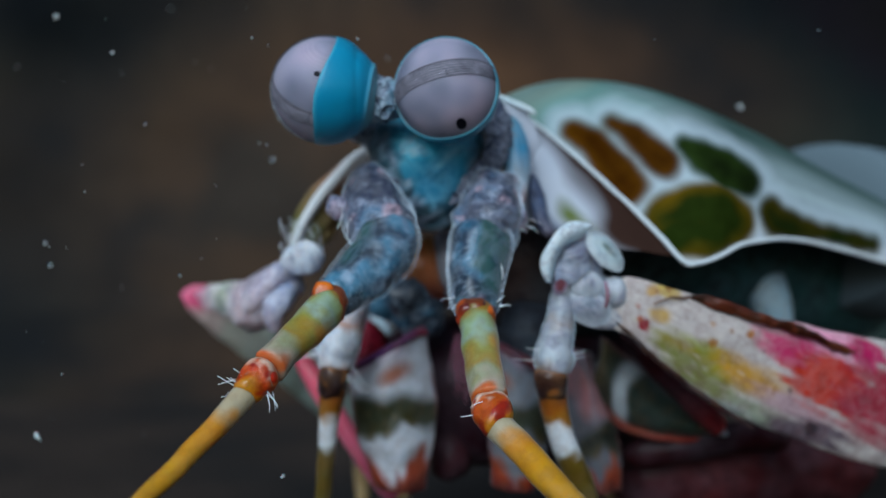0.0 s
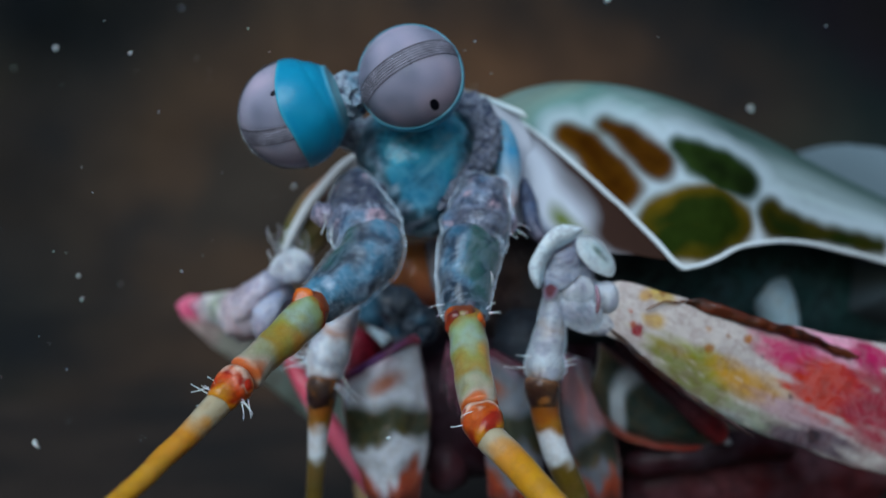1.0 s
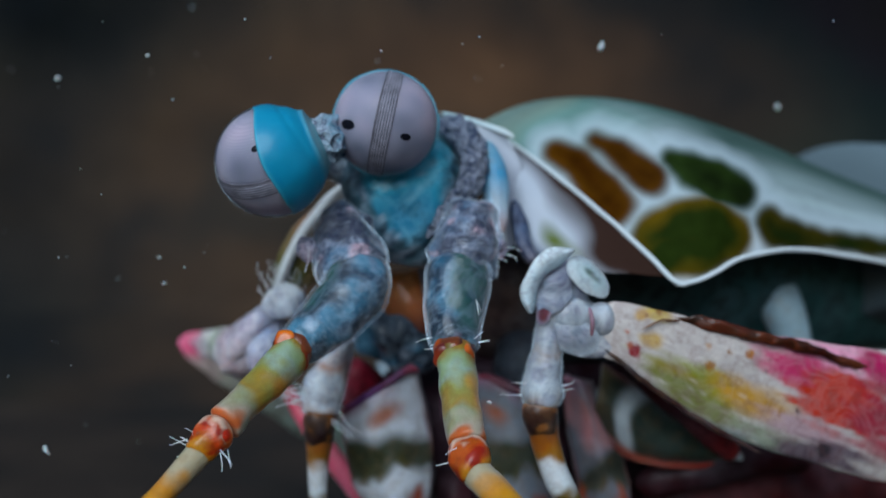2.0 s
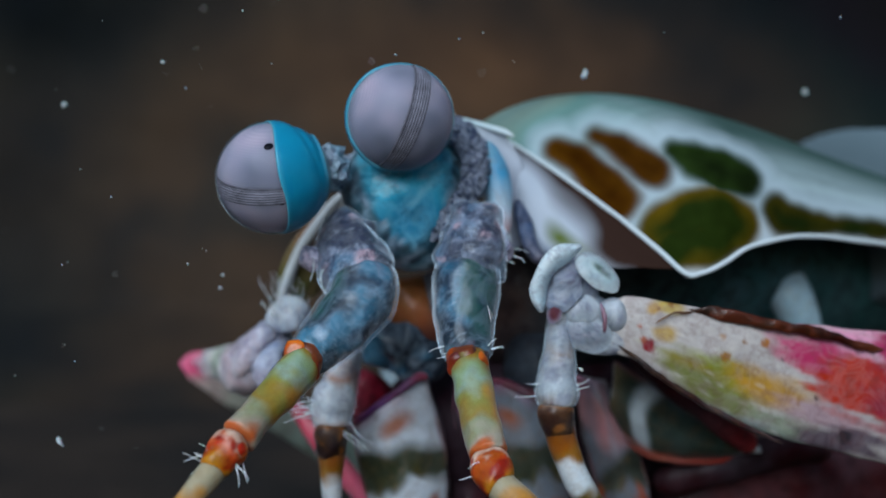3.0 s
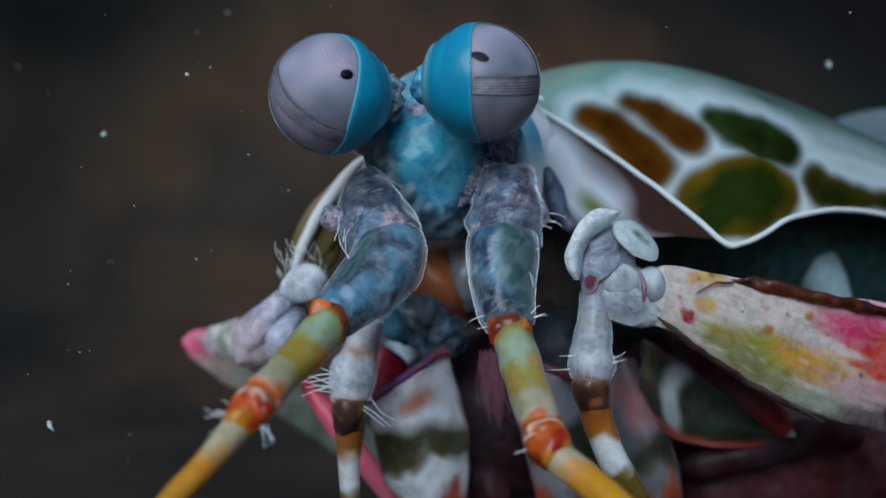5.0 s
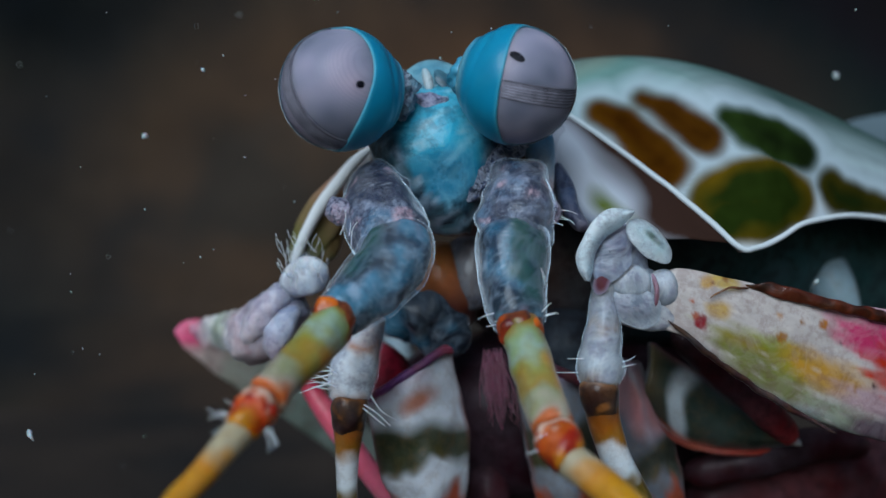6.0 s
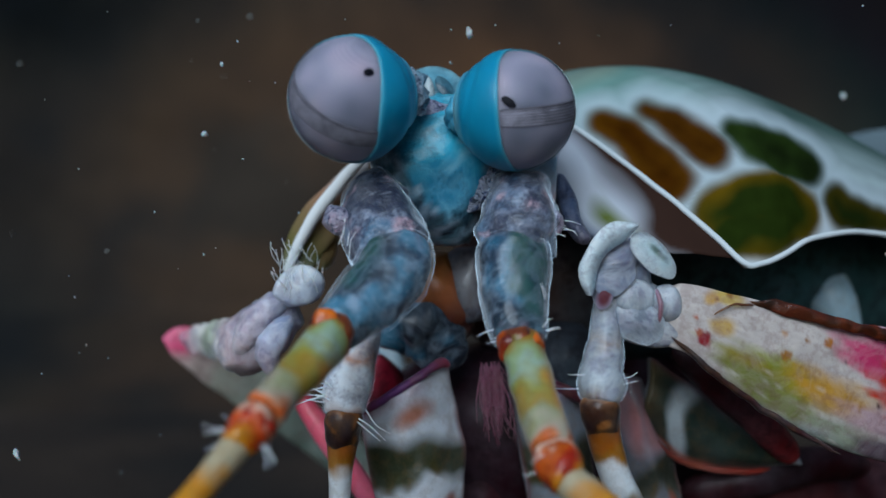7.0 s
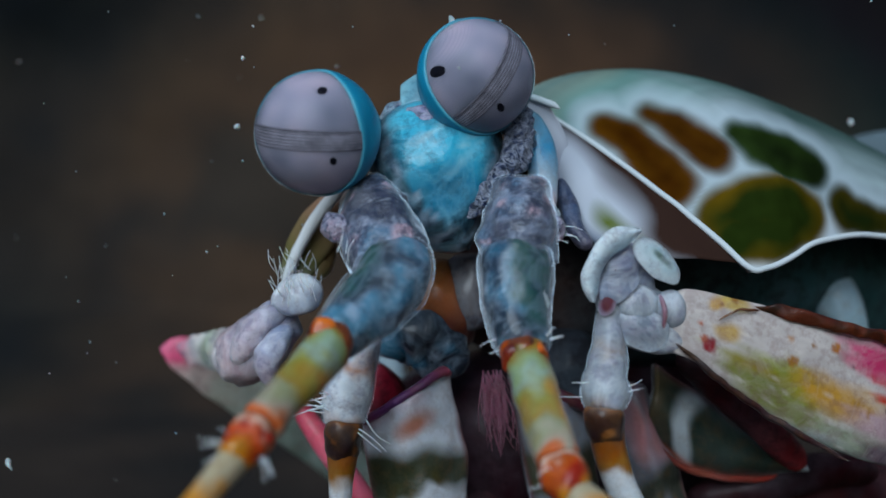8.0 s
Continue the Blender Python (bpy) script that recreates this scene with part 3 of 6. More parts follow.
part("neck_flange", web([(5.19, 5.8, 9.74), (6.08, 6.2, 7.89), (6.7, 7, 5.26), (7.01, 7.6, 1.8)], [(0.62, 8.6, 11.56), (3.64, 6.6, 8.79), (4.26, 5.2, 5.24), (4.77, 4.4, 0.68)], flange_tint, bulge=0.3), SHELL, shrimp, "thin mauve-white flange behind the face")
part("flange_rim", limb([(*(0.27, 8.6, 11.83), 0.12), (*(2.87, 7, 10.83), 0.2), (*(5.31, 5.6, 9.72), 0.22), (*(5.81, 5.4, 9.35), 0.1)], [(0, "a8c8d0"), (1, "c8d0d4")], n=24, m=10, amp=0.05), SHELL, shrimp, "white upper edge of the flange")
part("flange_rim", limb([(*(4.23, 4.6, 5.54), 0.1), (*(4.63, 4.2, 4.04), 0.15), (*(4.83, 4, 2.14), 0.16), (*(4.75, 4, 0.55), 0.1)], [(0, "c8ccd0"), (1, "b8bcc4")], n=24, m=10, amp=0.05), SHELL, shrimp)
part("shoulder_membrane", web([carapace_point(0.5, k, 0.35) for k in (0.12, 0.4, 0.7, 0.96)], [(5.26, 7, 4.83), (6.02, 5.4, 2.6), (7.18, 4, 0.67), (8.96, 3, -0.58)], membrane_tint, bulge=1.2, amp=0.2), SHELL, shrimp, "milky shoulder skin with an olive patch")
part("shoulder_fold", limb([(*(5.64, 5.4, 4.74), 0.4), (*(6.01, 4.6, 2.92), 0.6), (*(6.35, 3.6, 1.21), 0.6), (*(6.79, 2.8, -0.17), 0.5)], [(0, "283c58"), (0.5, "304868"), (1, "2a2030")], n=40, m=24, amp=0.2), CRUST, shrimp)

part("rostral_plate", petal((-2.76, 4.22, 10.32), (0, 0, 1), (0, -1, 0.5), 1.9, 2.0, 0.6, "4c8498", "7cb0be", thick=0.3, amp=0.2, seed=41), FACE, shrimp, "pale blue plate between the eyes")
part("rostral_mark", petal((-2.06, 3.28, 10.3), (0.5, 0, -1), (0.2, -1, 0.4), 0.85, 0.5, 0.15, "0c2c3c", "1c4858", amp=0.05, seed=42), FACE, shrimp, "dark blue mark")
part("rostral_keel", limb([(*(-3.28, 3.62, 11.19), 0.2), (*(-3.13, 3.13, 10.36), 0.34), (*(-2.98, 2.95, 9.44), 0.25)], [(0, "9ab0b8"), (1, "b4bcbc")], n=18, m=12, amp=0.08), FACE, shrimp, "white keel")
part("brow", limb([(*(-4.22, 3.34, 8.64), 0.6), (*(-3.63, 2.61, 8.59), 0.8), (*(-2.73, 2.37, 8.26), 0.8), (*(-1.6, 3, 8.56), 0.7)], [(0, "8aa4bc"), (0.5, "9a98bc"), (1, "7fa4bc")], n=30, m=18, amp=0.4, freq=1.2), SPECKLED, shrimp, "lilac warty brow")
part("snout", petal((-2.86, 1.82, 6.73), (1, 0, 0.05), (0, -1, 0.45), 1.75, 1.2, 0.7, "3a98b4", "1f7090", thick=0.4, amp=0.3, seed=44), FACE, shrimp, "bright blue snout")

# first antennae: two stout clouded pieces, an orange joint, a banded piece, an orange knee and a yellow whip
CLOUD = [(0, "949ab0"), (0.25, "4c6a86"), (0.5, "2c5a78"), (0.62, "8a9cb0"), (0.68, "346480"), (0.85, "4c88a0"), (1, "9cb8be")]
BANDED = [(0, "8a4c10"), (0.12, "8a6c20"), (0.24, "809468"), (0.34, "869c8c"), (0.46, "828440"), (0.62, "8c7428"), (0.76, "848a6c"), (0.9, "a09484"), (1, "b45820")]
KNEE = [(0, "d0c0b4"), (0.2, "c87040"), (0.4, "b03008"), (0.65, "a04408"), (1, "b87408")]
WHIP = [(0, "b87414"), (0.14, "b46c0c"), (0.22, "a09478"), (0.3, "a0967c"), (0.4, "b4780c"), (0.7, "b08010"), (1, "a47814")]


def clouds(col, t, th, v):
    """Dark slate and teal clouds, pale wisps and a pink blush."""
    def field(k, o):
        return np.array([noise.noise(Vector(q * k + o)) + 0.5 * noise.noise(Vector(q * k * 2.3 + o)) for q in v])
    a, b, c = field(0.42, 3), field(0.55, 11), field(1.0, 17)
    out = col * 0.4
    for mask, tone in (((a + 0.12) * 3, "0a121e"), ((-a - 0.05) * 2.4, "2a6e8a"), ((b - 0.3) * 1.8, "98a6b6"), ((0.1 - np.abs(c)) * 2.5, "9cb0c0"), ((-b - 0.5) * 1.6, "8a7484")):
        m = np.clip(mask, 0, 0.85)[:, None]
        out = out * (1 - m) + rgb(tone) * m
    k = np.clip(0.8 - t * 4 + a * 0.5, 0, 0.8)[:, None]
    return out * (1 - k) + rgb("a4a2ac") * k


def crust(col, t, th, v):
    """Navy and lilac crust with pink blushes and pale edges."""
    def field(k, o):
        return np.array([noise.noise(Vector(q * k + o)) + 0.5 * noise.noise(Vector(q * k * 2.7 + o)) for q in v])
    a, b, c = field(0.5, 5), field(0.7, 13), field(1.5, 21)
    out = np.repeat(rgb("6a7488")[None], len(v), 0)
    for mask, tone in (((a + 0.05) * 3.5, "121a2c"), ((-a - 0.15) * 2.5, "3c6480"), ((b - 0.25) * 3, "b0909a"), ((0.08 - np.abs(c)) * 5, "a4acb8")):
        m = np.clip(mask, 0, 0.9)[:, None]
        out = out * (1 - m) + rgb(tone) * m
    return out


def green_patch(centre, radius):
    def f(col, t, th, v):
        d = np.linalg.norm((v - np.array(centre)) * np.array([1, 0.6, 0.55]), axis=1)
        k = np.clip((radius - d + 0.5 * np.array([noise.noise(Vector(q * 0.8)) for q in v])) / 0.6 + 0.3, 0, 1)[:, None]
        return clouds(col, t * 0.7 + 0.3, th, v) * (1 - k) + rgb("053c36") * k
    return f


def joint_pattern(centre, lean):
    """Maroon on one flank, amber on the other, a pale notch between them."""
    def f(col, t, th, v):
        n = np.array([noise.noise(Vector(q * 0.9)) for q in v])
        x = (v[:, 0] - centre[0]) * lean
        out = col
        for mask, tone in (((x + 0.1 + n * 1.1) * 3 * (t > 0.3), "2e0a12"), ((-x - 0.6 + n * 0.9) * 3 * (t > 0.3), "a84404"), ((0.5 - np.abs(x + 0.35) + n * 0.5) * 3 * (t > 0.5), "6a5c20")):
            m = np.clip(mask, 0, 1)[:, None]
            out = out * (1 - m) + rgb(tone) * m
        return out
    return f


def knee_pattern(col, t, th, v):
    """Red and orange patches, pinkish white towards the upper piece."""
    n = np.array([noise.noise(Vector(q * 1.1)) for q in v])
    n2 = np.array([noise.noise(Vector(q * 2.1 + 5)) for q in v])
    out = col
    for mask, tone in (((n - 0.05) * 5, "a84808"), ((-n - 0.12) * 5, "8c1404"), ((n2 - 0.3) * 1.5, "500c08"), ((0.3 - t + n2 * 0.4) * 5, "d8b8a4"), ((t - 0.7 + n * 0.4) * 4, "b07414")):
        m = np.clip(mask, 0, 1)[:, None]
        out = out * (1 - m) + rgb(tone) * m
    return out


def brown_side(col, t, th, v):
    n = np.array([noise.noise(Vector(q * 0.8)) for q in v])
    k = np.clip(1.4 - np.abs(t - 0.55) * 4.5, 0, 1) * np.clip(np.sin(th + 0.6) * 1.5 + n, 0, 1)
    return col * (1 - k[:, None]) + rgb("b87f28") * k[:, None]


def antennule(top, mid, joint, third, knee, whip, patch, knob):
    end, before = np.array(mid[-1]), np.array(mid[-2])
    reach = (end - before)[:3] / np.linalg.norm((end - before)[:3])
    mid = mid[:-1] + [(*end[:3], end[3] * 1.02), (*(end[:3] + reach * 1.1), end[3] * 0.86)]
    root = part("antennule", limb(top, CLOUD, n=60, m=48, amp=0.38, freq=0.7, seed=top[0][0], pattern=crust), CRUST, shrimp, "stout clouded blue-grey first antenna", at=top[0][:3])
    part("second_piece", limb([(x, y, z, r * 0.96) for x, y, z, r in mid], CLOUD, n=60, m=48, amp=0.22, freq=0.6, seed=mid[0][0], pattern=green_patch(*patch), cap=7), GREYLIMB, root)
    part("knob", lump(knob, (1.05, 0.8, 0.9), "b48c9a", 0.3, 1.3, second="8a8aa2"), SPECKLED, root, "pinkish warty knob")
    for rows_, sd, fr, am in ((top, top[0][0], 0.7, 0.38), (mid, mid[0][0], 0.6, 0.22)):
        part("clear_skin", limb([(x, y, z, r * 1.03 + 0.07) for x, y, z, r in rows_], [(0, "ffffff"), (1, "ffffff")], n=48, m=36, amp=am, freq=fr, seed=sd, cap=7), SHEATH, root, "thin milky skin")
    jx, jr = np.array(joint[0]), joint[1] * 0.8
    way = np.array(third[1][:3]) - np.array(mid[2][:3])
    way /= np.linalg.norm(way)
    drum = [(*(jx - way * 0.8), jr * 0.8), (*(jx + way * 0.1), jr * 1.0), (*(jx + way * 0.9), jr * 0.92), (*(jx + way * 1.5), jr * 0.78)]
    part("joint", limb(drum, [(0, "5c2a14"), (0.2, "7c3810"), (0.38, "5c2a14"), (0.65, "7c3006"), (1, "8a6420")], n=36, m=44, amp=0.2, freq=0.9, cap=4, pattern=joint_pattern(jx, joint[3])), AMBER, root, "amber and maroon joint")
    across = np.cross(way, (0, -1, 0))
    across /= np.linalg.norm(across)
    for sgn, tone, low in ((joint[3], "54101a", "8a2c08"), (-joint[3], "d06a10", "8c2004")):
        part("joint_boss", lump(jx + across * sgn * jr * 0.38 + way * 0.5 + np.array((0, -0.4 * jr, 0)), (0.8, 0.65, 1.0), low, 0.25, 1.2, turn=(0, 20 * sgn, 0), second=tone), AMBER, root, "glossy amber boss")
    part("third_piece", limb(third, BANDED, n=70, m=40, amp=0.16, freq=0.7, blur=0.2, cap=20, seed=third[0][0], pattern=brown_side), LIMB, root, "green, yellow and white banded piece")
    part("knee", limb([(x, y, z, r * 0.94) for x, y, z, r in knee], KNEE, n=48, m=40, amp=0.16, freq=1.0, blur=0.25, seed=knee[0][0], pattern=knee_pattern, cap=4), AMBER, root, "bright orange knee")
    kx = np.array(knee[1][:3])
    for off, size, tone in (((-0.8, -0.4, -0.1), 0.4, "a82808"), ((0.8, -0.5, 0.1), 0.48, "b4240a")):
        part("knee_boss", petal(kx + np.array(off), (off[0] * 0.3, 0, 1), (off[0], -1, 0.2), size * 1.3, size, size * 0.5, tone, "d86a28", thick=0.3, amp=0.2, seed=off[0] * 7), AMBER, root, "glossy red-orange boss")
    part("whip", limb([(*knee[1][:3], whip[0][3] * 1.1)] + whip, WHIP, n=60, m=20, amp=0.08, blur=0.1, cap=18), LIMB, root, "yellow and white banded whip")
    return root


antenna_a = antennule(
    [(*(-5.94, 2.5, 3.96), 1.6), (*(-6.58, 1.2, 2.27), 2.2), (*(-6.08, 0, 0.44), 2.45), (*(-5.31, -0.75, -1.15), 2.2)],
    [(*(-5.65, -0.38, 0.64), 2.0), (*(-5.65, -1.5, -1.33), 2.3), (*(-7.08, -3, -3.23), 2.1), (*(-8.75, -4.6, -4.67), 1.6)],
    ((-9.14, -5.1, -4.91), 1.6, 0, -1),
    [(*(-8.98, -4.88, -4.66), 1.2), (*(-10.22, -6.75, -6.37), 1.3), (*(-11.74, -8.62, -7.89), 1.12), (*(-12.96, -10.3, -9.2), 1.22)],
    [(*(-12.89, -10.12, -9.05), 1.05), (*(-13.44, -10.88, -9.71), 1.26), (*(-13.93, -11.4, -10.43), 1.1), (*(-14.38, -11.85, -11.04), 0.85)],
    [(*(-14.1, -11.55, -10.64), 0.82), (*(-15.76, -13.5, -12.54), 0.72), (*(-17.48, -15.75, -14.36), 0.62), (*(-20.09, -19.5, -16.91), 0.5)],
    ((-8.2, -1.9, -1.05), 1.8), (-8.96, 0, 1.44))
antenna_b = antennule(
    [(*(2.5, 2, 4.14), 1.5), (*(2.34, 0.6, 2.46), 2.1), (*(1.83, -0.38, 0.64), 2.3), (*(1.5, -0.9, -0.95), 2.2)],
    [(*(1.83, -0.6, 0.64), 2.1), (*(1.33, -1.5, -1.33), 2.25), (*(1.08, -2.62, -3.25), 2.0), (*(1.07, -3.75, -4.92), 1.6)],
    ((1.06, -4.1, -5.5), 1.75, 0, 1),
    [(*(1.18, -4.05, -5.28), 1.2), (*(1.26, -6, -7.36), 1.25), (*(1.59, -7.88, -9.34), 1.22), (*(1.9, -9.6, -11.05), 1.2)],
    [(*(1.84, -9.38, -10.73), 1.2), (*(1.96, -10.12, -11.5), 1.4), (*(2.21, -10.8, -12.14), 1.3), (*(2.68, -11.25, -12.75), 1.0)],
    [(*(2.35, -10.95, -12.33), 1.0), (*(3.58, -12.38, -13.42), 0.95), (*(4.96, -14.25, -14.7), 0.9), (*(7.09, -17.25, -16.6), 0.8)],
    ((2.53, -3.2, -1.73), 1.9), (3.84, 0, 1.16))
for at_, way, cnt, ln in (((-14.19, -11.1, -9.89), (-1, 0, 0.5), 6, 1.4), ((-13.07, -11.4, -10.6), (0.5, -0.3, -1), 4, 1.2), ((-14.85, -11.25, -10.28), (-1, -0.2, -0.1), 5, 0.9), ((-8.79, -1.5, -0.16), (-0.1, 0, 1), 3, 1.6)):
    part("setae", bristles(rng, at_, way, cnt, ln, 0.35), BRISTLE, antenna_a, "fine white bristles")
for at_, way, cnt, ln in (((-0.3, -4.5, -5.25), (-1, -0.2, -0.1), 3, 0.8), ((2.49, -4.5, -4.72), (1, 0, 0.2), 3, 0.8), ((4.44, 0, 0.64), (1, -0.2, -0.3), 9, 0.9), ((2.51, -3.9, -2.47), (0.1, -0.4, 1), 2, 0.8), ((0.73, -10.5, -11.43), (-1, 0, -0.2), 2, 0.9)):
    part("setae", bristles(rng, at_, way, cnt, ln, 0.35), BRISTLE, antenna_b, "fine white bristles")

# second antennae: thin white pieces with brown knees
WHITE = [(0, "a8aeb8"), (0.2, "c0c4ca"), (0.36, "b07858"), (0.5, "c8ccd0"), (0.85, "d8dce0"), (1, "a87050")]
PLAINW = [(0, "74706e"), (0.25, "7c848e"), (0.4, "8a7c74"), (0.55, "868c94"), (0.8, "98a0a6"), (0.93, "8c7c6c"), (1, "7a5434")]
BROWN = [(0, "6a4020"), (0.1, "401a0e"), (0.26, "8a4c08"), (0.36, "8a5c10"), (0.42, "c8ccd0"), (0.56, "bcc4c8"), (0.62, "5a480e"), (1, "4a4014")]


def brown_knee(col, t, th, v):
    n = np.array([noise.noise(Vector(q * 1.2)) for q in v])
    out = col
    for mask, tone in (((n - 0.1) * 4 * (t > 0.25), "24080c"), ((0.1 - t + n * 0.25) * 5, "a08878"), ((-n - 0.2) * 5, "7a4810")):
        m = np.clip(mask, 0, 1)[:, None]
        out = out * (1 - m) + rgb(tone) * m
    return out


def antenna(upper, lower, knee, tones):
    root = part("antenna", limb(upper, tones, n=48, m=30, amp=0.2, freq=0.9, blur=0.12, cap=16), MILKY, shrimp, "thin white second antenna with a brown knee", at=upper[0][:3])
    part("clear_skin", limb([(x, y, z, r * 1.03 + 0.06) for x, y, z, r in upper], [(0, "ffffff"), (1, "ffffff")], n=48, m=30, amp=0.2, freq=0.9, cap=16), SHEATH, root, "thin milky skin")
    k, e = np.array(knee), np.array(lower[1][:3])
    w = (e - k) / np.linalg.norm(e - k)
    part("knee", limb([(*(k - w * 1.3), 1.0), (*(k - w * 0.4), 1.2), (*(k + w * 0.6), 1.14), (*(k + w * 1.9), 0.86)], [(0, "8a5c38"), (0.2, "3c1c08"), (0.6, "200a04"), (1, "4a2a06")], n=36, m=32, amp=0.14, freq=1.1, blur=0.2, pattern=brown_knee, cap=5), LIMB, root, "brown knee")
    part("whip", limb(lower, BROWN, n=60, m=22, amp=0.1, blur=0.08), LIMB, root, "brown and white banded whip")
    return root


antenna_c = antenna([(*(-7.22, 4, -5), 1.0), (*(-8.03, 3.6, -7.27), 1.25), (*(-8.69, 3.2, -9.11), 1.5), (*(-8.92, 3, -10.75), 1.2)],
                    [(*(-8.96, 3, -10.54), 1.2), (*(-9.09, 3, -12.41), 1.0), (*(-9.24, 3.2, -14.93), 0.72), (*(-9.35, 3.5, -17.91), 0.68), (*(-9.58, 4, -21.8), 0.6)], (-8.94, 2.8, -11.22), WHITE)
part("setae", bristles(rng, (-9.81, 2.4, -9.23), (-1, -0.3, 0.2), 11, 2.0, 0.55, 0.055), BRISTLE, antenna_c, "stiff white spines")
part("setae", bristles(rng, (-7.59, 2.5, -10.68), (1, -0.2, -1), 3, 2.2, 0.2, 0.05), BRISTLE, antenna_c, "stiff white spines")
antenna_d = antenna([(*(7.84, 0, -3.24), 0.95), (*(7.44, -0.4, -5.73), 1.0), (*(7.18, -0.7, -7.41), 1.12), (*(7, -0.9, -8.74), 1.42), (*(6.83, -1, -10.03), 1.2)],
                    [(*(6.75, -1, -9.84), 1.25), (*(7.03, -1, -12.01), 1.05), (*(7.66, -1, -14.38), 0.95), (*(8.85, -1, -16.95), 0.95), (*(10.51, -1, -20.5), 0.85)], (6.78, -1.2, -10.52), PLAINW)
part("setae", bristles(rng, (5.96, -1, -8.73), (-1, 0, 0.05), 2, 1.3, 0.2, 0.04), BRISTLE, antenna_d, "stiff white spines")
part("setae", bristles(rng, (8.14, -1, -8.73), (1, 0, 0.2), 2, 1.8, 0.2, 0.04), BRISTLE, antenna_d, "stiff white spines")

# shoulder of the antennal scale on the near side
MILK = [(0, "5f6880"), (0.3, "7c859a"), (0.55, "8e96a4"), (0.75, "9aa2ac"), (1, "a8a29e")]
scale_a = part("antennal_scale_base", limb([(*(7.78, 1.5, 0.04), 1.2), (*(8.36, 0.4, -1.49), 1.8), (*(8.86, 0.2, -3.57), 1.8), (*(10.27, 0.2, -4.77), 1.85), (*(12.21, 0.3, -5.26), 1.3)], MILK, n=50, m=36, amp=0.14, freq=0.7, flat=(0.6, 1.05)), MILKY, shrimp, "milky grey shoulder of the antennal scale")
def flake_tint(u, w):
    n = noise.noise(Vector((u * 5, w * 3, 6)))
    return np.clip(laid(rgb("d8e6ea") * (1 + 0.12 * n), (w - 0.3 + n * 0.2) * 1.6, "94b4c2"), 0, 1)


part("flake", web([(9.27, -1.4, 0.98), (7.83, -1.7, 1.06), (6.68, -1.9, 0.31), (6.01, -1.9, -0.74), (5.55, -1.8, -1.76), (5.68, -1.7, -2.62), (6.12, -1.5, -3.34)], [(9.37, -1.3, 0.71), (8.49, -1.4, -0.12), (7.46, -1.5, -0.82), (6.83, -1.5, -1.69), (6.67, -1.5, -2.32), (6.59, -1.5, -2.87), (6.45, -1.4, -3.38)], flake_tint, n=44, m=18, bulge=0.32, thick=0.14, amp=0.06), MILKY, scale_a, "white crescent flake")
part("flake", petal((10.32, -1.2, -0.98), (0.7, 0, -0.7), (0.45, -1, 0.45), 1.85, 1.2, 0.5, "a8c0c2", "e0ecec", thick=0.1, seed=5, patch="1c5428"), MILKY, scale_a, "white oval flake with a green stripe")
part("tissue", petal((7.99, -0.9, -1.62), (0.5, 0, 1), (-0.2, -1, 0.3), 2.0, 1.35, 0.5, "4c566c", "8892a6", thick=0.3, amp=0.35, seed=14), MILKY, scale_a, "speckled blue-grey tissue")
part("fold", petal((7.32, -1.3, -3.11), (0.45, 0, 1), (-0.3, -1, 0), 1.3, 0.5, 0.2, "5a2034", "847c90", thick=0.3, amp=0.2, seed=15), LIMB, scale_a, "wine-red fold")
# knuckles: lit top and shaded underside painted as pale over dark grey
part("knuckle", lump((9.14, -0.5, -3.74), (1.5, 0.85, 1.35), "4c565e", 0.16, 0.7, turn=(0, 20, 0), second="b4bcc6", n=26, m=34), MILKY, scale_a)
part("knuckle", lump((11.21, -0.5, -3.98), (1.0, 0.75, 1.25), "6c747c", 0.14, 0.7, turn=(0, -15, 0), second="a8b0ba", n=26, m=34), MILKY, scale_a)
part("lobe", limb([(*(7.14, 0.1, -3.81), 0.5), (*(8.4, -0.1, -4.9), 1.05), (*(10.0, -0.25, -5.5), 1.1), (*(11.8, -0.3, -5.75), 0.95), (*(13.9, -0.3, -6.0), 0.5)], [(0, "88909e"), (0.5, "a0a8b2"), (1, "b0aaa4")], n=40, m=24, amp=0.1, flat=(0.6, 1)), MILKY, scale_a, "smooth white lobe")
part("skirt", petal((9.25, -0.9, -5.02), (1, 0, -0.5), (-0.1, -1, -0.1), 1.9, 1.3, 0.5, "6c7684", "b0b8c2", thick=0.5, amp=0.2, seed=15), MILKY, scale_a)
part("crease", limb([(*(10.27, -1.9, -3.01), 0.12), (*(10.4, -2.4, -4.04), 0.17), (*(10.31, -2.2, -5.1), 0.12)], [(0, "8a7488"), (1, "6a3a4c")], n=16, m=10, amp=0.05), LIMB, scale_a, "wine-red crease")


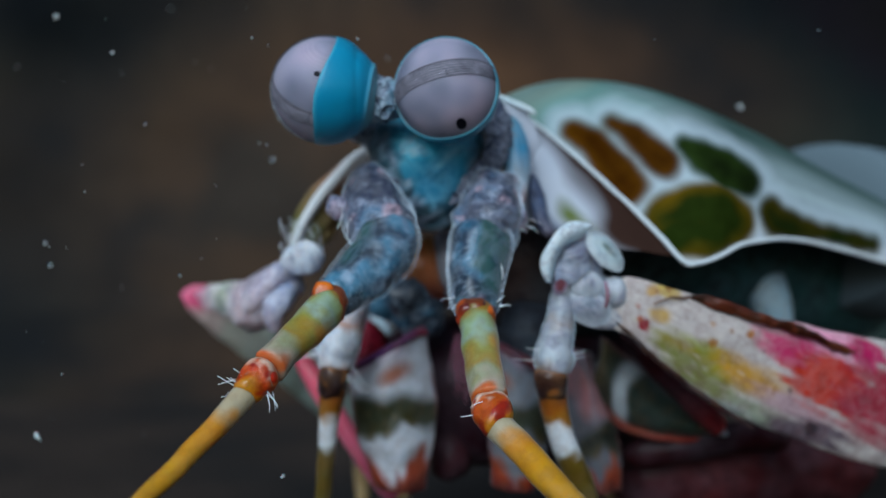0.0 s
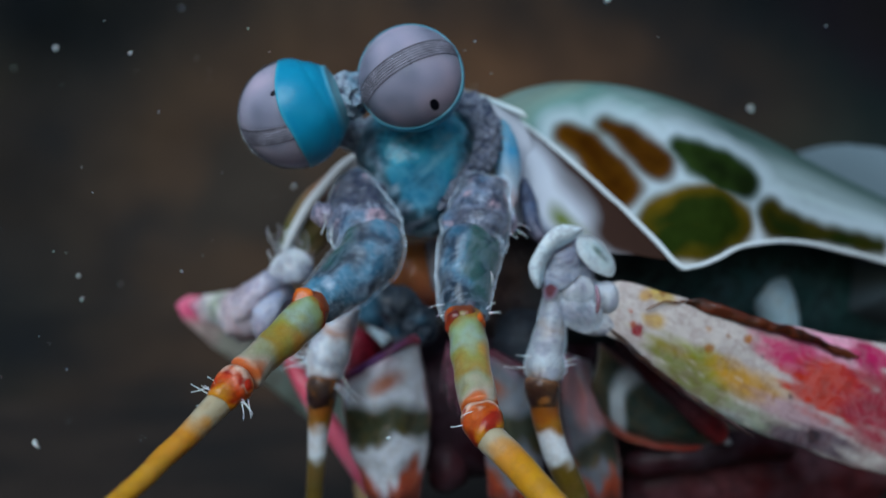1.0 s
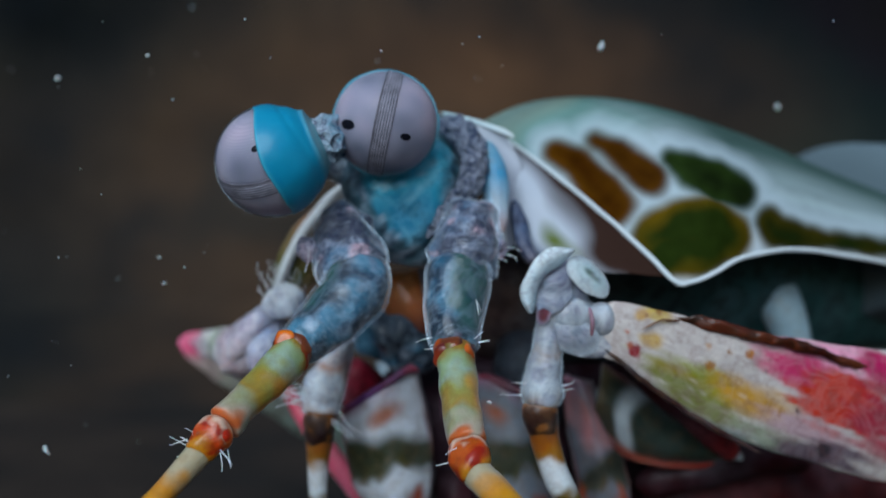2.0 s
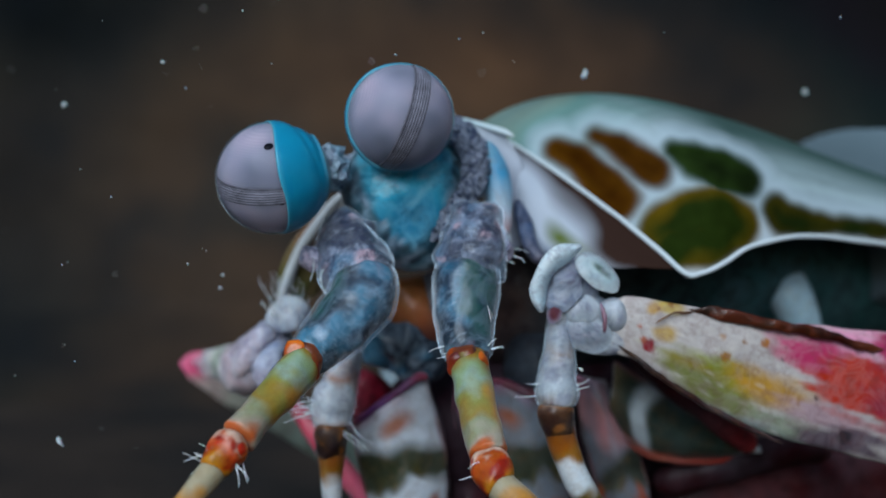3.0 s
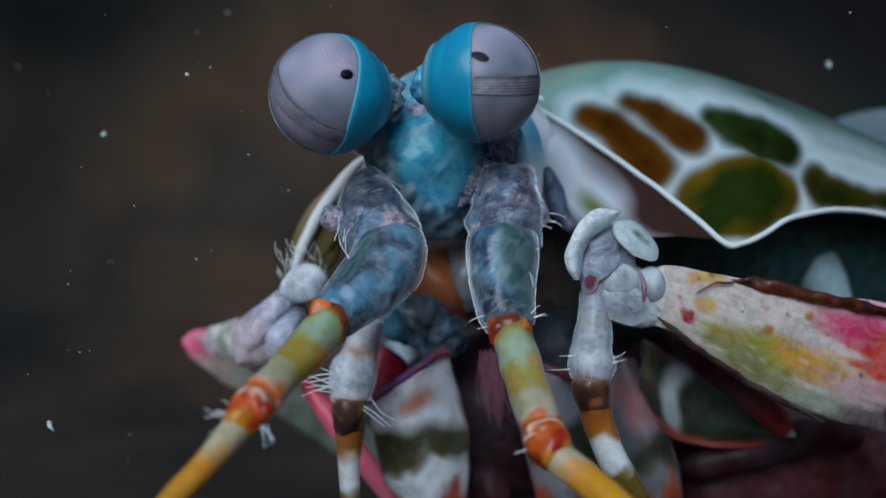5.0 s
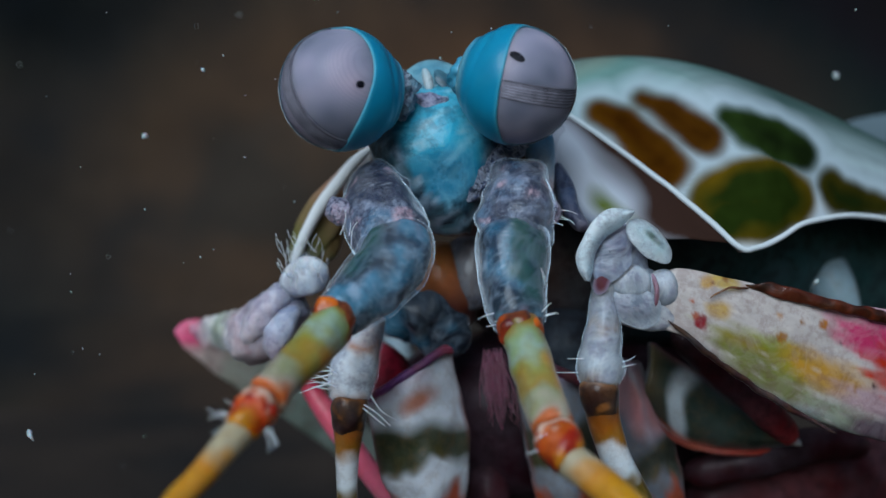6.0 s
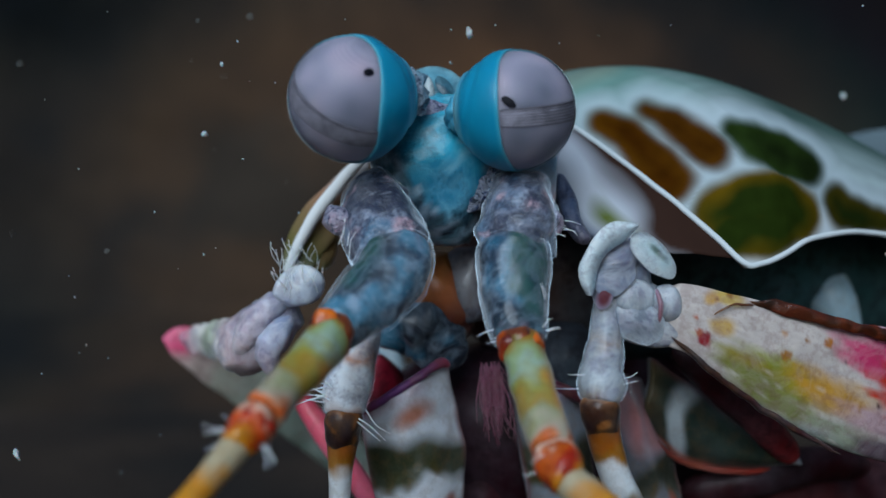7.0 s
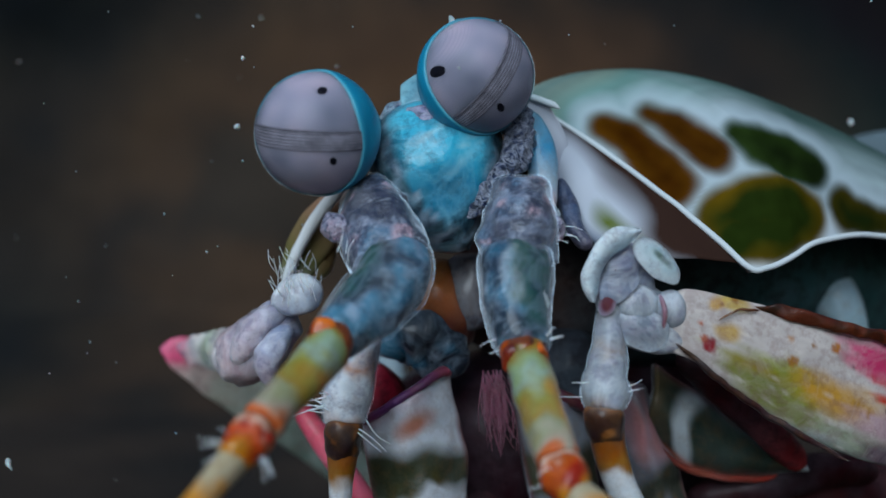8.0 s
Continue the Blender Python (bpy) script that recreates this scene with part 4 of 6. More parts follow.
BLOTS = [((20.9, 1, -12.72), 5.2, 1.1, 27, "7c8886", 0.8), ((18.27, 1, -8.87), 4.6, 1.35, 27, "747820", 1.0), ((22.11, 1, -10.08), 3.6, 1.3, 24, "a87c28", 0.9), ((16.44, 1, -8.06), 2.2, 0.8, 35, "7c6c20", 0.8),
         ((17.6, 1, -9.9), 4.2, 1.0, 33, "686c34", 0.8), ((23.0, 1, -12.6), 3.0, 0.9, 22, "7c8470", 0.8), ((25.76, 1, -12.11), 4.0, 1.1, 18, "a0848a", 0.9), ((27.78, 1, -7.25), 5.0, 1.5, 20, "d08aa4", 0.9), ((24.75, 1, -7.65), 2.6, 1.3, 25, "ac2258", 1.0), ((26.57, 1, -9.07), 3.2, 1.5, 25, "a42a50", 0.9),
         ((29, 1, -10.69), 4.4, 1.9, 20, "a8260c", 1.7), ((33.86, 1, -11.91), 4.6, 3.4, 15, "8c1a30", 1.2), ((26.97, 1, -14.13), 3.6, 1.0, 15, "4c3c46", 1.0), ((31.43, 1, -8.06), 1.8, 0.9, 20, "a00c4c", 1.2),
         ((14.64, 0, -5.44), 0.9, 0.7, 0, "a88848", 0.8), ((15.2, 0, -3.64), 1.0, 0.6, 10, "b09850", 0.8), ((13.92, 0, -3.8), 0.5, 0.4, 0, "b0883c", 0.9)]
DOTS = [((12.92, 0, -4.88), 0.2, "a04408"), ((13.4, 0, -6.24), 0.62, "7a0818"), ((13.12, 0, -5.76), 0.3, "8a3808"), ((15.28, 0, -3.6), 0.3, "8a6008"), ((14.36, 0, -3.8), 0.18, "7a4808"), ((18.64, 0, -7.4), 0.4, "8a5a08"), ((21.52, 0, -6.68), 0.42, "9a5c10"),
        ((19.96, 0, -6.48), 0.2, "7a4c10"), ((18.56, 0, -5.96), 0.3, "a87c50"), ((22.6, 0, -7.88), 0.14, "301018"), ((24.92, 0, -10.84), 0.2, "301418"), ((23.64, 0, -10.84), 0.25, "8a5c18"), ((26.97, 1, -13.73), 0.7, "201820"), ((16.48, 0, -5.08), 0.12, "602030"), ((25.04, 0, -6.36), 0.4, "1c0806"), ((28.39, 1, -7.57), 0.5, "300a06"), ((29.4, 1, -7.9), 0.4, "300a06")]


def paddle_pattern(col, t, th, v):
    """Cream blade with an olive field, a magenta to rusty red end, and small ochre and red spots."""
    def streak(k, seed):
        return np.array([noise.noise(Vector(((q[0] + q[2] * 0.45) * 0.35 * k, seed, (q[2] + q[0] * 0.45) * 1.5 * k))) for q in v])
    n1, n2 = streak(1, 0), streak(2.6, 5)
    fine = np.array([noise.noise(Vector(q * 1.6)) for q in v])
    out = np.repeat(rgb("aca4a0")[None], len(v), 0) * (1 + 0.12 * n2 + 0.1 * fine)[:, None]

    def lay(mask, tone):
        nonlocal out
        m = np.clip(mask, 0, 1)[:, None]
        out = out * (1 - m) + rgb(tone) * m
    for (x, _, z), a, b, lean, tone, full in BLOTS:
        c, s = math.cos(radians(lean)), math.sin(radians(lean))
        dx, dz = v[:, 0] - x, v[:, 2] - z
        d = np.hypot((dx * c - dz * s) / a, (dx * s + dz * c) / b)
        lay((1.25 - d + 0.5 * n1 + 0.14 * n2 + 0.12 * fine) * 1.6 * full, tone)
    lay((n2 - 0.35) * 1.2 * (v[:, 0] < 24), "c4bcb6")
    for (x, _, z), r, tone in DOTS:
        lay((r * 0.85 - np.hypot(v[:, 0] - x, v[:, 2] - z) + 0.16 * fine) * 7 + 0.2, tone)
    return out


part("paddle", limb([(*(10.6, -0.4, -4.5), 1.9), (*(13.04, -0.5, -5.1), 2.15), (*(17, -0.2, -6.85), 2.95), (*(21.6, 0.6, -8.95), 3.8), (*(27.31, 2, -10.55), 4.35), (*(34.27, 4, -12.3), 4.75), (*(40.25, 6, -14.15), 3.4)], [(0, "d0ccd0"), (1, "d0ccd0")], n=150, m=90, amp=0.12, freq=0.5, flat=(0.22, 1.0), pattern=paddle_pattern, cap=14), PADDLE, scale_a, "pink, green and white paddle blade")
part("paddle_edge", limb([(*(16.4, -0.75, -3.95), 0.12), (*(17.9, -0.75, -4.3), 0.36), (*(20.4, -0.6, -5.0), 0.4), (*(23.2, -0.2, -5.75), 0.34), (*(25.4, 0.3, -6.3), 0.42), (*(27.2, 0.75, -6.95), 0.26), (*(28.9, 1.2, -7.6), 0.34), (*(30.4, 1.7, -7.95), 0.1)], [(0, "100302"), (0.2, "420c03"), (0.4, "1c0402"), (0.5, "4a1404"), (0.66, "0c0202"), (0.8, "340c03"), (1, "4a1a0c")], n=110, m=18, amp=0.14, freq=1.1, blur=0.3, flat=(0.4, 1.0)), AMBER, scale_a, "glossy dark red-brown edge crust")
part("paddle_edge", limb([(*(16.6, -1.0, -4.2), 0.09), (*(15.4, -1.1, -4.15), 0.08), (*(14.4, -1.2, -4.45), 0.07), (*(13.9, -1.3, -4.8), 0.04)], [(0, "301008"), (1, "6a4a30")], n=30, m=8, amp=0.1, freq=1.6), AMBER, scale_a, "thin dark crease")

part("paddle_edge", limb([(*(11.3, -1, -5.96), 0.1), (*(12.91, -0.8, -7.41), 0.2), (*(15.76, -0.4, -9.67), 0.22), (*(19.49, 0.2, -12.15), 0.2), (*(22.49, 0.9, -13.79), 0.1)], [(0, "201010"), (1, "301418")], n=40, m=10, amp=0.14, freq=1.0), LIMB, scale_a, "dark lower edge line")

# far-side shoulder and scale
scale_b = part("antennal_scale_base", limb([(*(-12.14, 7, -3.44), 1.2), (*(-13.74, 7.5, -4.77), 1.8), (*(-15.31, 8.5, -6.15), 2.1), (*(-17.05, 10, -7.15), 1.6)], [(0, "78829a"), (0.4, "a096a4"), (0.7, "b49ca4"), (1, "b8a8a4")], n=36, m=24, amp=0.35, freq=0.8), MILKY, shrimp, "pinkish grey shoulder of the far antennal scale")
part("flake", lump((-11.85, 5.6, -2.5), (1.75, 0.9, 1.35), "8c98ac", 0.35, 0.8, turn=(0, -25, 0), second="d4dce2", n=30, m=36), MILKY, scale_b, "white hairy flake")
for rows_, tones in (([(*(-12.6, 6.2, -3.2), 0.5), (*(-14.0, 6.0, -4.2), 0.95), (*(-15.3, 6.6, -5.6), 1.0), (*(-16.0, 7.4, -7.3), 0.5)], [(0, "8890a8"), (0.5, "b4a8b6"), (1, "c8b8bc")]),
                     ([(*(-12.2, 5.9, -4.6), 0.5), (*(-13.3, 5.6, -5.6), 0.9), (*(-13.9, 5.8, -6.9), 0.85), (*(-13.8, 6.2, -8.2), 0.4)], [(0, "6c7c98"), (0.5, "a0a4b8"), (1, "b8a4ac")]),
                     ([(*(-16.0, 8.4, -4.6), 0.35), (*(-16.9, 8.4, -5.5), 0.55), (*(-17.2, 8.6, -6.8), 0.6), (*(-16.6, 8.8, -8.3), 0.3)], [(0, "c8ccc8"), (0.5, "d8ccc8"), (1, "b8a0a4")])):
    part("fold", limb(rows_, tones, n=40, m=26, amp=0.25, freq=0.9), MILKY, scale_b)
part("setae", bristles(rng, (-11.86, 5, -1.66), (-0.1, -0.3, 1), 44, 1.5, 0.6, 0.026, 1.3), BRISTLE, scale_b, "fine white bristles")
part("knuckle", lump((-16.33, 8.5, -6.37), (0.9, 0.8, 1.6), "cfc0c0", 0.2, 0.8, turn=(0, 15, 0)), LIMB, scale_b)
PALEP = [(0, "c85a7c"), (0.1, "d04a74"), (0.17, "c8b0ac"), (0.3, "98988c"), (0.5, "68786e"), (1, "46605a")]
part("paddle", limb([(*(-23.5, 20, -6.2), 0.6), (*(-22.5, 20, -6.5), 1.25), (*(-18.7, 22, -9.5), 1.7), (*(-14.5, 24, -12.7), 1.8), (*(-9.9, 26, -16.6), 1.8), (*(-5.9, 27, -21.4), 1.5)], PALEP, n=70, m=36, amp=0.2, flat=(0.3, 1)), PADDLE, scale_b, "pale green blade with a pink tip")
part("paddle_edge", limb([(*(-13.06, 12, -9.15), 0.5), (*(-11.39, 11.5, -11.85), 0.8), (*(-9.28, 11, -14.97), 0.85), (*(-6.1, 11, -19.29), 0.9), (*(-3.82, 11, -22.25), 0.8)], [(0, "c8304c"), (0.4, "d06078"), (1, "b05070")], n=40, m=14, amp=0.1), LIMB, scale_b, "pink edge")
part("paddle_lobe", limb([(*(-21.9, 18, -6.3), 0.5), (*(-20.6, 17, -6.4), 1.1), (*(-18.9, 14.5, -6.3), 1.35), (*(-17.2, 11.5, -6.2), 1.5), (*(-15.8, 9.5, -6.0), 1.2)], [(0, "c8507c"), (0.2, "c88c9c"), (0.36, "d0ccc4"), (0.55, "8c9c80"), (0.7, "c8c0bc"), (1, "a89ca8")], n=44, m=26, amp=0.3, freq=0.7, flat=(0.45, 1), blur=0.1), MILKY, scale_b, "pale folded base of the far blade")
part("olive_lobe", lump((-10.87, 11, 0.05), (1.3, 0.7, 2.0), "4a4c20", 0.3, 0.6, turn=(0, 30, 0), second="7a5c3c"), LIMB, shrimp, "olive lobe inside the far shell edge")

part("far_flange", limb([(*(-7.21, 9, 6.45), 0.5), (*(-8.91, 9.5, 4.3), 1.0), (*(-10.75, 10, 1.84), 1.5), (*(-12.17, 10.5, -0.63), 1.2), (*(-12.69, 11, -2.68), 0.6)], [(0, "b0b4b8"), (0.35, "8c6c58"), (0.7, "5c5c34"), (1, "7c8480")], n=40, m=22, amp=0.12, flat=(0.35, 1)), SHELL, shrimp, "far lobe of the carapace")
part("far_rim", limb([(*(-6.95, 8, 6.64), 0.3), (*(-8.45, 8, 5.24), 0.42), (*(-10.11, 8.3, 3.36), 0.45), (*(-11.66, 9, 1.16), 0.42), (*(-12.78, 10, -1.08), 0.35), (*(-13.12, 10.5, -2.44), 0.25)], [(0, "dfe4e6"), (1, "d5dce0")], n=40, m=14, amp=0.06), SHELL, shrimp, "white rim of the far shell lobe")

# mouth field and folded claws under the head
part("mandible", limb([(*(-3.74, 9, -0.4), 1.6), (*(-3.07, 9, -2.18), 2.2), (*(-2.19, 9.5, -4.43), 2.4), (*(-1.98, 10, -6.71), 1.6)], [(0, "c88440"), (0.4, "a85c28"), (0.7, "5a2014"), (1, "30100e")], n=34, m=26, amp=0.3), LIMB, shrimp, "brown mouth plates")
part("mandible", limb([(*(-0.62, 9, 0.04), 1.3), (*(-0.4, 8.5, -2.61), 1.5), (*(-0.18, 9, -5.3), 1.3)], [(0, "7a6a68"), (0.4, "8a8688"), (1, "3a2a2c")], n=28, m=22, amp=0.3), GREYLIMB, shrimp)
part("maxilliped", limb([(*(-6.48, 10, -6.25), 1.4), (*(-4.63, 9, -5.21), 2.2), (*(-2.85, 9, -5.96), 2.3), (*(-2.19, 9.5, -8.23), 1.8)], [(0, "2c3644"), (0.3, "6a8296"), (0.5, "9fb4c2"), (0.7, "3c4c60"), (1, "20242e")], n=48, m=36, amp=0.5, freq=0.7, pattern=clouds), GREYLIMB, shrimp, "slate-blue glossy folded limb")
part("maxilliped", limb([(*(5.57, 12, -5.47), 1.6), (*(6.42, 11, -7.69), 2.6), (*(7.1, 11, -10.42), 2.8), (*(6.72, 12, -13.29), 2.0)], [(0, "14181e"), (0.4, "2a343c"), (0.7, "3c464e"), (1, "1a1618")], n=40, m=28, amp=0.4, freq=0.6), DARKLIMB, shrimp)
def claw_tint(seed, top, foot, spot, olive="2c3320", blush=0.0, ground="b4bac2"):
    """White plate with an orange spot, a broad olive field with a wavy edge, and a red-orange foot; ground: plate
    colour, greyed where shade is painted in.
    """
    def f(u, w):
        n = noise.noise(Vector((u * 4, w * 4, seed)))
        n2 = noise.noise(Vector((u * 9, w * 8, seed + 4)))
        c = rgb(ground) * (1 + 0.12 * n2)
        c = laid(c, blush * (0.8 - abs(u - 0.25) * 3 + n), "a87478")
        c = laid(c, (0.12 - u + n * 0.1) * 5 * (1 - w), "a86a88")
        c = laid(c, 0.9 * min(1, 1.35 - math.hypot((u - spot[0]) / 0.075, (w - spot[1]) / 0.2) + n * 0.5), "9a5230")
        hi = top[0] + (top[1] - top[0]) * w + 0.04 * n
        lo = foot[0] + (foot[1] - foot[0]) * w - 0.09 * math.exp(-((w - 0.62) / 0.16) ** 2) + 0.03 * n2
        field = min((u - hi) * 11, (lo - u) * 14)
        c = laid(c, field, olive)
        c = laid(c, max(0, min(1, field)) * (0.5 + n2 - (lo - u) * 5), "4a4018")
        c = laid(c, (u - 0.8 + 0.09 * math.cos(w * 8) + 0.08 * n2) * 10, "983a14")
        c = laid(c, (u - 0.88 + 0.05 * n2) * 10, "521416")
        return np.clip(laid(c, (abs(w - 0.5) - 0.45 + 0.04 * n) * 14, "6a4048"), 0, 1)
    return f


def claw(edge_a, edge_b, tint, bulge=1.6, label="folded white claw with olive and red bands"):
    return part("raptorial_claw", web(edge_a, edge_b, tint, n=64, m=44, bulge=bulge, thick=2.2, amp=0.28), LIMB, shrimp, label)


claw_a = claw([(-8.0, 7.5, -11.2), (-7.6, 7, -13.8), (-7.0, 7, -16.7), (-5.6, 7.5, -20.4)], [(-2.0, 7, -7.8), (-1.3, 7, -11.27), (-1.0, 7, -15.2), (-1.6, 7.5, -20.4)], claw_tint(1, (0.2, 0.4), (0.62, 0.68), (0.17, 0.55)), 2.2)
part("ridge", limb([(*(-8.1, 7.4, -11.3), 0.25), (*(-6.5, 6, -10.2), 0.42), (*(-4.2, 5.4, -8.75), 0.46), (*(-2.5, 6, -7.75), 0.46), (*(-1.9, 6.6, -8.0), 0.4)], [(0, "8a2848"), (0.35, "5a2a68"), (0.7, "5c2850"), (1, "9a3048")], n=36, m=16, amp=0.12, freq=0.8, flat=(1, 0.7)), LIMB, claw_a, "purple ridge")
part("gape", lump((-6.78, 11, -9.51), (1.8, 1.4, 2.2), "4a0c18", 0.3, 0.6, second="8a1c30"), DARKLIMB, shrimp, "wine-red inner skin")
# white plate too, its ground greyed to paint in the shade under the head
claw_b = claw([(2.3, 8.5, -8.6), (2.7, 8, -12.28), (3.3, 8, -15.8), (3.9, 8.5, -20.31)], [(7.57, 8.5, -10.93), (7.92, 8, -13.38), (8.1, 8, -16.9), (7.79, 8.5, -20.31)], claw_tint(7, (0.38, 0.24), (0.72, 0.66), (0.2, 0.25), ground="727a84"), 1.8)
part("ridge", limb([(*(2.57, 8.6, -8.64), 0.35), (*(4.2, 7.6, -9.15), 0.5), (*(6.37, 7.2, -10.16), 0.5), (*(7.74, 8, -10.96), 0.35)], [(0, "7a2840"), (0.5, "4a1830"), (1, "6a2030")], n=28, m=14, amp=0.12, flat=(1, 0.8)), LIMB, claw_b, "dark wine ridge")
# ground darker again: more of that shade put into the plate colour
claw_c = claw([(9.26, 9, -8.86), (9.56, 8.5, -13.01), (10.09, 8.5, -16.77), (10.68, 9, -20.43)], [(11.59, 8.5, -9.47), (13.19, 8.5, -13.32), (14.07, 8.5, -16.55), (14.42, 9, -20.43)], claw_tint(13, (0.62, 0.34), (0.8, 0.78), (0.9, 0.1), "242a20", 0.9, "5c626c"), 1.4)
part("filament_tuft", bristles(rng, (0.9, 6.8, -8.8), (0.05, -0.1, -1), 80, 4.0, 0.2, 0.035, 0.7, "a04c68"), LIMB, shrimp, "fine reddish mouth filaments")
def merus_tint(u, w):
    n = noise.noise(Vector((u * 5, w * 4, 3)))
    c = rgb("1c3028") * (1 + 0.4 * n)
    c = laid(c, (0.1 - u + n * 0.04) * 12, "4a4430")
    bend = u - 0.2 - 0.16 * (w - 0.4) ** 2 * 3
    c = laid(c, (0.09 - abs(bend) + n * 0.03) * 16, "a8b2b8")
    c = laid(c, (w - 0.86 + n * 0.05) * 12, "a4482c")
    c = laid(c, (0.1 - w) * 10, "5a3038")
    return np.clip(laid(c, (u - 0.9 + n * 0.03) * 16, "b4bcc0"), 0, 1)


merus = part("merus", web([(12.55, 9, -8.05), (15.84, 9, -10.46), (19.84, 10, -13.54), (23.3, 11, -15.42)], [(11.35, 8, -11.92), (13.32, 8.5, -14.65), (17.72, 9.5, -16.07), (23.02, 11, -16.06)], merus_tint, n=60, m=36, bulge=1.6, thick=1.6, amp=0.15), LIMB, shrimp, "dark olive upper claw piece with a white band")
part("edge", limb([(*(11.24, 7.8, -11.72), 0.12), (*(13.2, 8, -14.56), 0.22), (*(17.53, 9, -16.06), 0.24), (*(20.97, 10, -16.16), 0.22), (*(23.15, 10.8, -15.66), 0.2)], [(0, "4a1414"), (0.4, "7a2c1c"), (0.8, "8a2014"), (1, "c0b0b0")], n=34, m=12, amp=0.08), LIMB, merus, "red-orange edge")
part("strut", limb([(*(13.16, 6, -7.27), 0.7), (*(16.26, 6.5, -9.69), 1.1), (*(19.51, 7.5, -12.42), 1.2), (*(22.52, 9, -15.53), 0.9)], [(0, "2a1014"), (0.5, "380e16"), (0.85, "7a1a1e"), (1, "b02c26")], n=34, m=18, amp=0.15), DARKLIMB, shrimp, "dark wine-red strut")
part("strut", limb([(*(15, 12, -18.12), 1.2), (*(19.84, 11, -17.02), 1.5), (*(25.12, 12, -16.28), 1.4), (*(29.89, 14, -16.87), 1.0)], [(0, "300c10"), (0.5, "200a10"), (1, "401018")], n=34, m=18, amp=0.2), DARKLIMB, shrimp, "dark wine-red strut")
part("dactyl", limb([(*(14.69, 16, -21.07), 3.0), (*(22.6, 17, -20.32), 3.6), (*(30.49, 19, -20.25), 3.4), (*(40.6, 22, -20.86), 3.0)], [(0, "2a1218"), (0.3, "521818"), (0.6, "3c1014"), (1, "5a1c1a")], n=44, m=26, amp=0.4), DARKLIMB, shrimp, "dark red folded claw tip")
# wine-red belly, its colour darkened to stand for shade between the claws
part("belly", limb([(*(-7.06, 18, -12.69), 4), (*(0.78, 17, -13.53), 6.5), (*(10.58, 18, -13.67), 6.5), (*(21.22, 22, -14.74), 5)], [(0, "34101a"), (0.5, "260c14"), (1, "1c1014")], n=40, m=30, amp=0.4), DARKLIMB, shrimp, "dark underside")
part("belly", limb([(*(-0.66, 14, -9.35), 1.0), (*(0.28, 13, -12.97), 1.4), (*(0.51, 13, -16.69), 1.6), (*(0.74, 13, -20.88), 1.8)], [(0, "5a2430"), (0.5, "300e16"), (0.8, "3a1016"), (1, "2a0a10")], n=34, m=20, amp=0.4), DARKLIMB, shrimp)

# eyes: cup of blue cuticle, facetted cornea in two halves with a ribbed band, clear skin over it
R_EYE = 3.6


def eye_radius(z):
    """Half-width of the cup along its axis: cuff at the neck, then a bowl that opens to the cornea's margin."""
    return math.sqrt(3.74 ** 2 - z * z) if z > -2.9 else 2.36 - (-2.9 - z) / 0.6 * 0.8


def margin(th):
    """How far the cup's wavy edge reaches over the cornea."""
    return 0.16 * math.sin(th + 2.2) + 0.2 * math.sin(2 * th + 0.6) + 0.12 * math.sin(3 * th)


